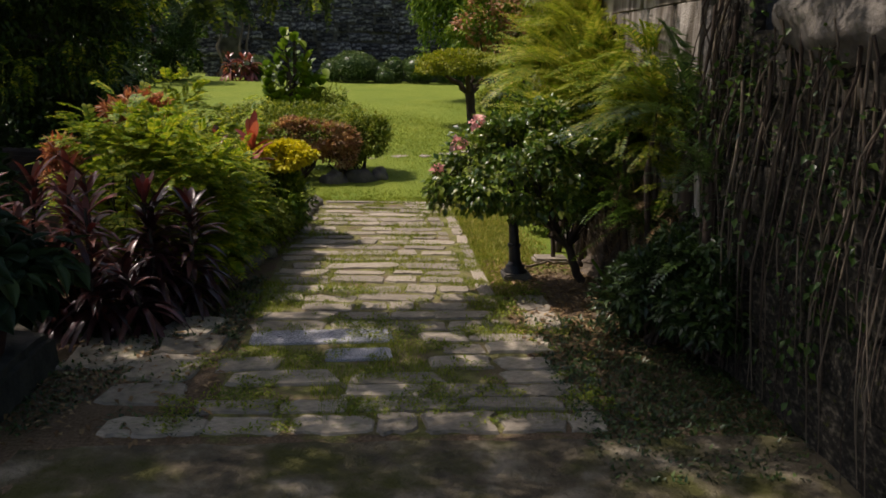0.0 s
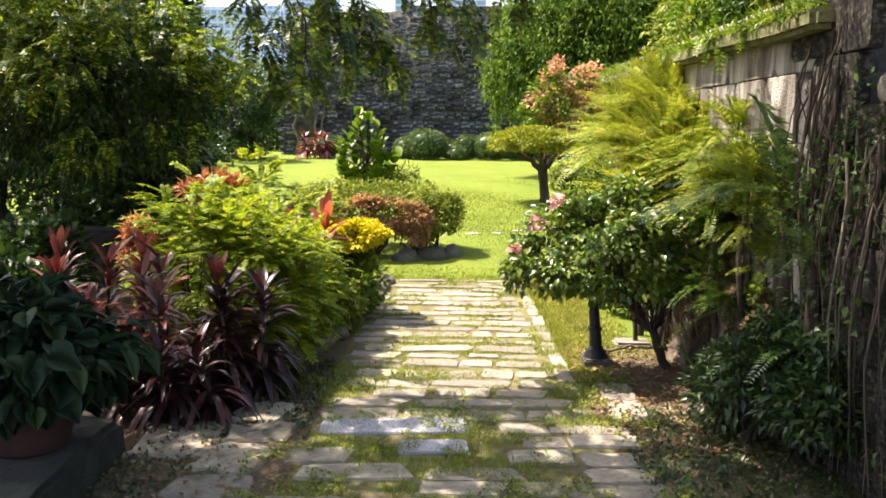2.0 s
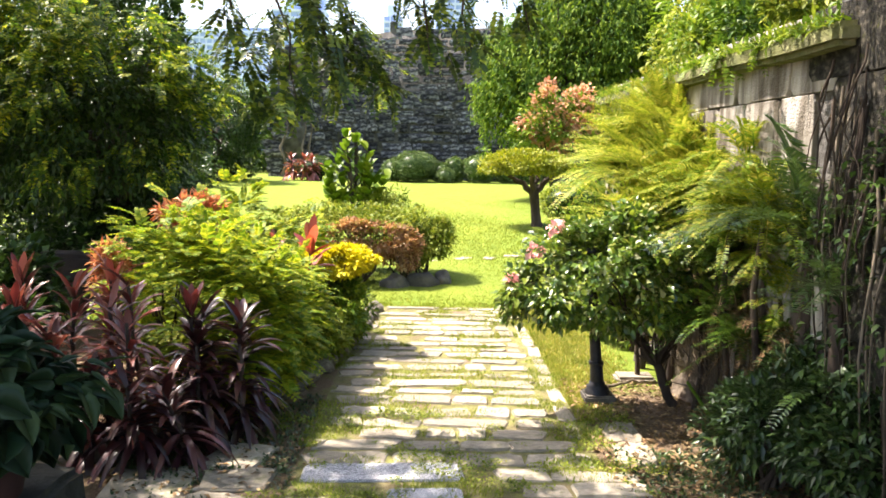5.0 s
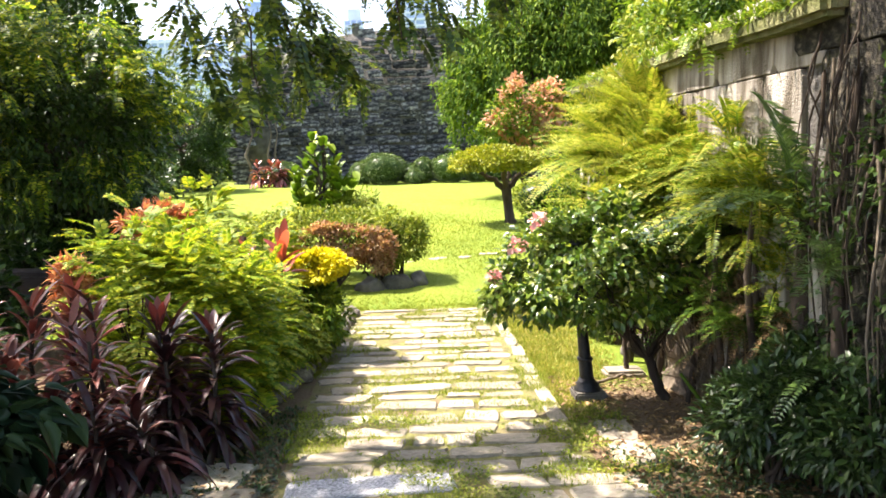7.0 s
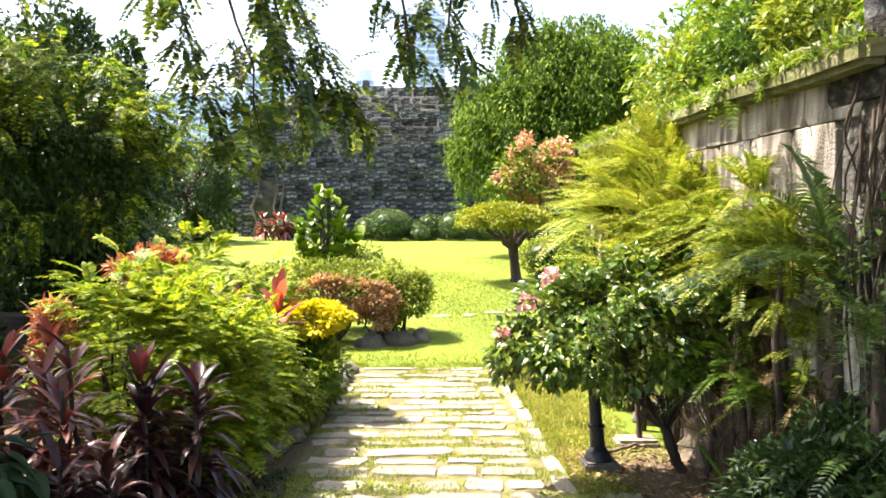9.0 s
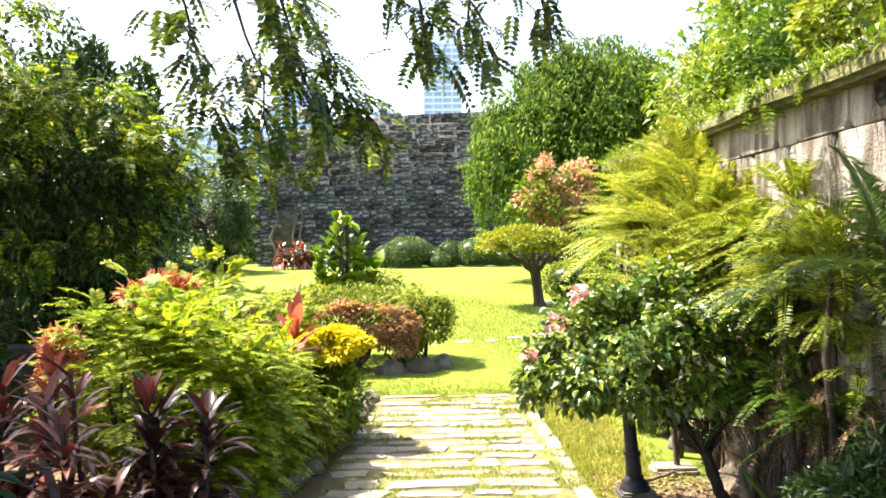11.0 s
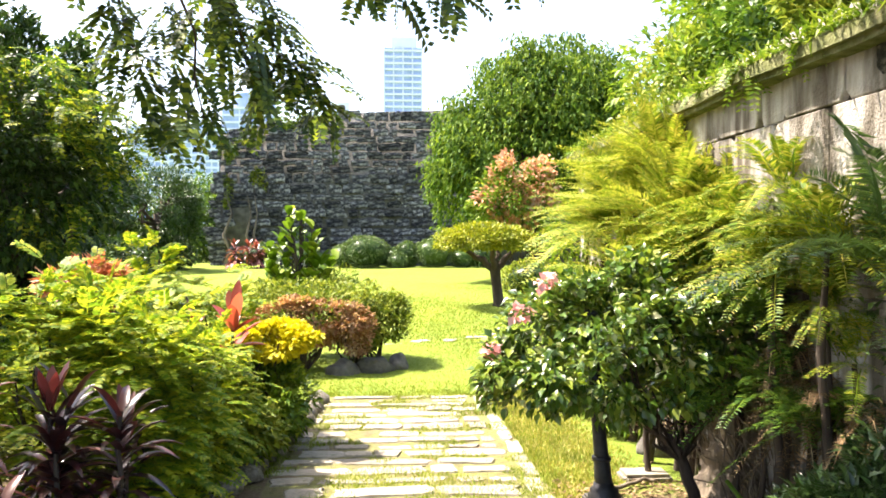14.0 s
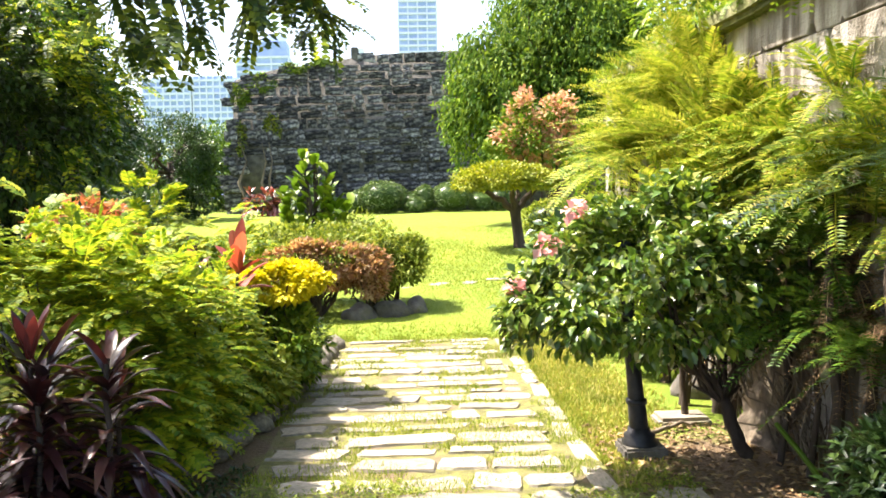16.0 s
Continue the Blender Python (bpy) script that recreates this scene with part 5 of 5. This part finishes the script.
# bed edging stones
kinds = [blob_mesh((0.5, 0.5, 0.5), 20 + i, 0.3, 2, -0.4) for i in range(5)]
for me in kinds:
    me.materials.append(EDGING)
edging = thing("bed_edging", (-1.2, 6, 0), "row of rough stones edging the planted bed", "edging", kind="structure")
EDGE = [(-2.1, 4.78), (-1.7, 5.0), (-1.4, 5.35), (-1.2, 5.8), (-1.0, 6.3), (-0.85, 6.9), (-0.76, 7.8), (-0.66, 8.6), (-0.62, 9.3)]
seg = np.cumsum([0] + [math.dist(a, b) for a, b in zip(EDGE, EDGE[1:])])
s = 0.0
while s < seg[-1]:
    w = random.uniform(0.16, 0.3)
    x = np.interp(s + w / 2, seg, [e[0] for e in EDGE])
    y = np.interp(s + w / 2, seg, [e[1] for e in EDGE])
    x2 = np.interp(s + w / 2 + 0.1, seg, [e[0] for e in EDGE])
    y2 = np.interp(s + w / 2 + 0.1, seg, [e[1] for e in EDGE])
    o = new("stone", kinds[random.randrange(5)])
    o.parent = edging
    o.location = (x + 1.2, y - 6, 0.03)
    o.rotation_euler = (random.uniform(-0.1, 0.1), random.uniform(-0.1, 0.1), math.atan2(y2 - y, x2 - x))
    o.scale = (w * 1.1, random.uniform(0.12, 0.2), random.uniform(0.12, 0.18))
    s += w

# worn mossy paving before the path
bm = bmesh.new()
bmesh.ops.create_grid(bm, x_segments=60, y_segments=80, size=0.5)
for q in bm.verts:
    q.co = Vector((q.co.x * 4.5 - 0.25, q.co.y * 6.4 + 0.28, 0))
    q.co.z = 0.012 + 0.016 * noise.noise(q.co * 1.7) + 0.014 * noise.noise(q.co * 6.1)
    if abs(q.co.x + 0.25) > 2.2 or abs(q.co.y - 0.28) > 3.17:
        q.co.z = -0.05
me = bpy.data.meshes.new("paving")
bm.to_mesh(me)
bm.free()
yard = part("pavement", me, YARD)
tagged(yard, "worn mossy paving before the flagged path", "pavement", kind="structure")

# path
JOINT = rough_mat("grassy_joint", [(0.3, (0.10, 0.085, 0.045)), (0.5, (0.17, 0.165, 0.055)), (0.7, (0.25, 0.26, 0.065))], 14, 0.97, 90, 0.9, 0.02, second=(3.5, 0.5, (0.17, 0.125, 0.075)))
path = part("path", box_mesh(-0.74, 0.88, 3.5, 9.75, -0.08, 0.004, 0.0), JOINT)
tagged(path, "grassy path bed under the old paving stones", "path", kind="structure")
pave = [block_mesh(300 + i, 0.085, 0.08, 0.05, 14) for i in range(16)]
for me in pave:
    me.materials.append(STONE)
granite = block_mesh(400, 0.01, 0.02, 0.03)
granite.materials.append(GREYSTONE)


def lay(x0, x1, y0, y1, z=0.03, me=None, turn=0.0):
    o = new("stone", me or pave[random.randrange(16)])
    o.parent = path
    o.matrix_local = Matrix.Translation(((x0 + x1) / 2, (y0 + y1) / 2, z)) @ Matrix.Rotation(radians(turn), 4, "Z") @ Matrix.Rotation(radians(random.uniform(-0.8, 0.8)), 4, "X") @ Matrix.Diagonal((x1 - x0, y1 - y0, 0.07, 1))
    return o


# courses of the long straight stretch
y = 5.36
while y < 9.55:
    d = random.uniform(0.14, 0.23)
    x = -0.68 - 0.035 * max(0, y - 7.2) + random.uniform(-0.05, 0.08)
    while x < 0.66:
        w = random.choice((0.18, 0.24, 0.3, 0.36, 0.45, 0.55, 0.65)) * random.uniform(0.85, 1.1)
        x1 = min(x + w, 0.74)
        if x1 - x > 0.1 and random.random() > 0.06:
            lay(x, x1 - random.uniform(0.01, 0.045), y + random.uniform(-0.01, 0.02), y + d - random.uniform(0.0, 0.06), random.uniform(0.006, 0.018), None, random.uniform(-7, 7))
        x = x1 + 0.005
    y += d + random.uniform(0.012, 0.055)
# the narrow kerb beside it
y = 5.4
while y < 9.5:
    w = random.uniform(0.2, 0.42)
    if random.random() > 0.22:
        e = random.uniform(-0.025, 0.025)
        lay(0.76 + e, 0.86 + e * 0.6, y, y + w - random.uniform(0.02, 0.07), random.uniform(0.004, 0.012), None, random.uniform(-4, 4))
    y += w
# larger worn slabs nearer the viewer: two granite pieces, the broad flags beside the bed, crooked courses between
lay(-0.70, 0.13, 4.70, 4.93, 0.018, granite, 3)
lay(-0.70, -0.18, 4.06, 4.26, 0.02, None, 2)
lay(-0.25, 0.12, 4.42, 4.60, 0.018, granite, 3)
for x0, x1, y0, y1, a in ((-1.62, -1.22, 4.36, 4.84, 4), (-1.20, -0.9, 4.16, 4.52, -14), (-1.17, -0.84, 4.58, 4.80, 6), (-1.2, -0.92, 4.84, 5.2, -12), (-1.26, -0.92, 3.86, 4.10, -5), (1.0, 1.18, 4.96, 5.32, -2), (1.02, 1.19, 5.35, 5.68, 0)):
    lay(x0 - 0.02, x1 + 0.02, y0 - 0.02, y1 + 0.02, random.uniform(0.01, 0.022), None, a)
TAKEN = [(-0.72, 0.15, 4.68, 4.95), (-0.72, -0.16, 4.04, 4.28), (-0.27, 0.14, 4.40, 4.62)]
y = 3.5
while y < 5.3:
    d = random.uniform(0.15, 0.24)
    x, far = (-1.2, 1.1) if y < 3.7 else (-0.86, 1.08) if y < 4.9 else (-0.72, 0.86)
    x += random.uniform(-0.03, 0.06)
    while x < far - 0.08:
        x1 = min(x + random.uniform(0.2, 0.52), far)
        mid = (x + x1) / 2, y + d / 2
        if not any(a - 0.12 < mid[0] < b + 0.12 and c - 0.07 < mid[1] < e + 0.07 for a, b, c, e in TAKEN) and random.random() > 0.07:
            lay(x, x1 - random.uniform(0.004, 0.03), y, y + d - random.uniform(0.0, 0.03), random.uniform(0.008, 0.022), None, random.uniform(-4, 4))
        x = x1
    y += d + random.uniform(0.005, 0.03)
# the far crossing on the lawn
crossing = thing("stepping_stones", (0.8, 12.4, 0), "line of flat stones sunk across the lawn", "stepping stones", kind="structure")
for i in range(9):
    o = new("stone", pave[i])
    o.parent = crossing
    yy = 12.2 + 0.12 * i + random.uniform(-0.1, 0.1)
    o.location = (-1.1 + 0.36 * i, yy - 12.4, float(rise(yy)) + 0.006)
    o.scale = (0.22 + 0.04 * (i % 3), 0.15, 0.05)
    o.rotation_euler = (0.03, 0, 0.4 * (i % 4))

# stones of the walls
# the near stretch of the long wall takes the shade-darkened stone too
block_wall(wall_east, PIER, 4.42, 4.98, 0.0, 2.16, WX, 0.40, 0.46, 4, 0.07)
block_wall(wall_east, ASHLAR, 5.02, 10.3, 0.0, 2.16, WX, 0.40, 0.46, 3, 0.07)
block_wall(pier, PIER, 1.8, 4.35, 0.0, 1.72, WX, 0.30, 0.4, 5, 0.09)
block_wall(wall_north, BASTION, -5.47, 3.2, 0.6, 6.0, 30.1, 0.28, 0.5, 9, 0.22, axis="x", lean=0.055, wob=0.12, z_top=bastion_top)
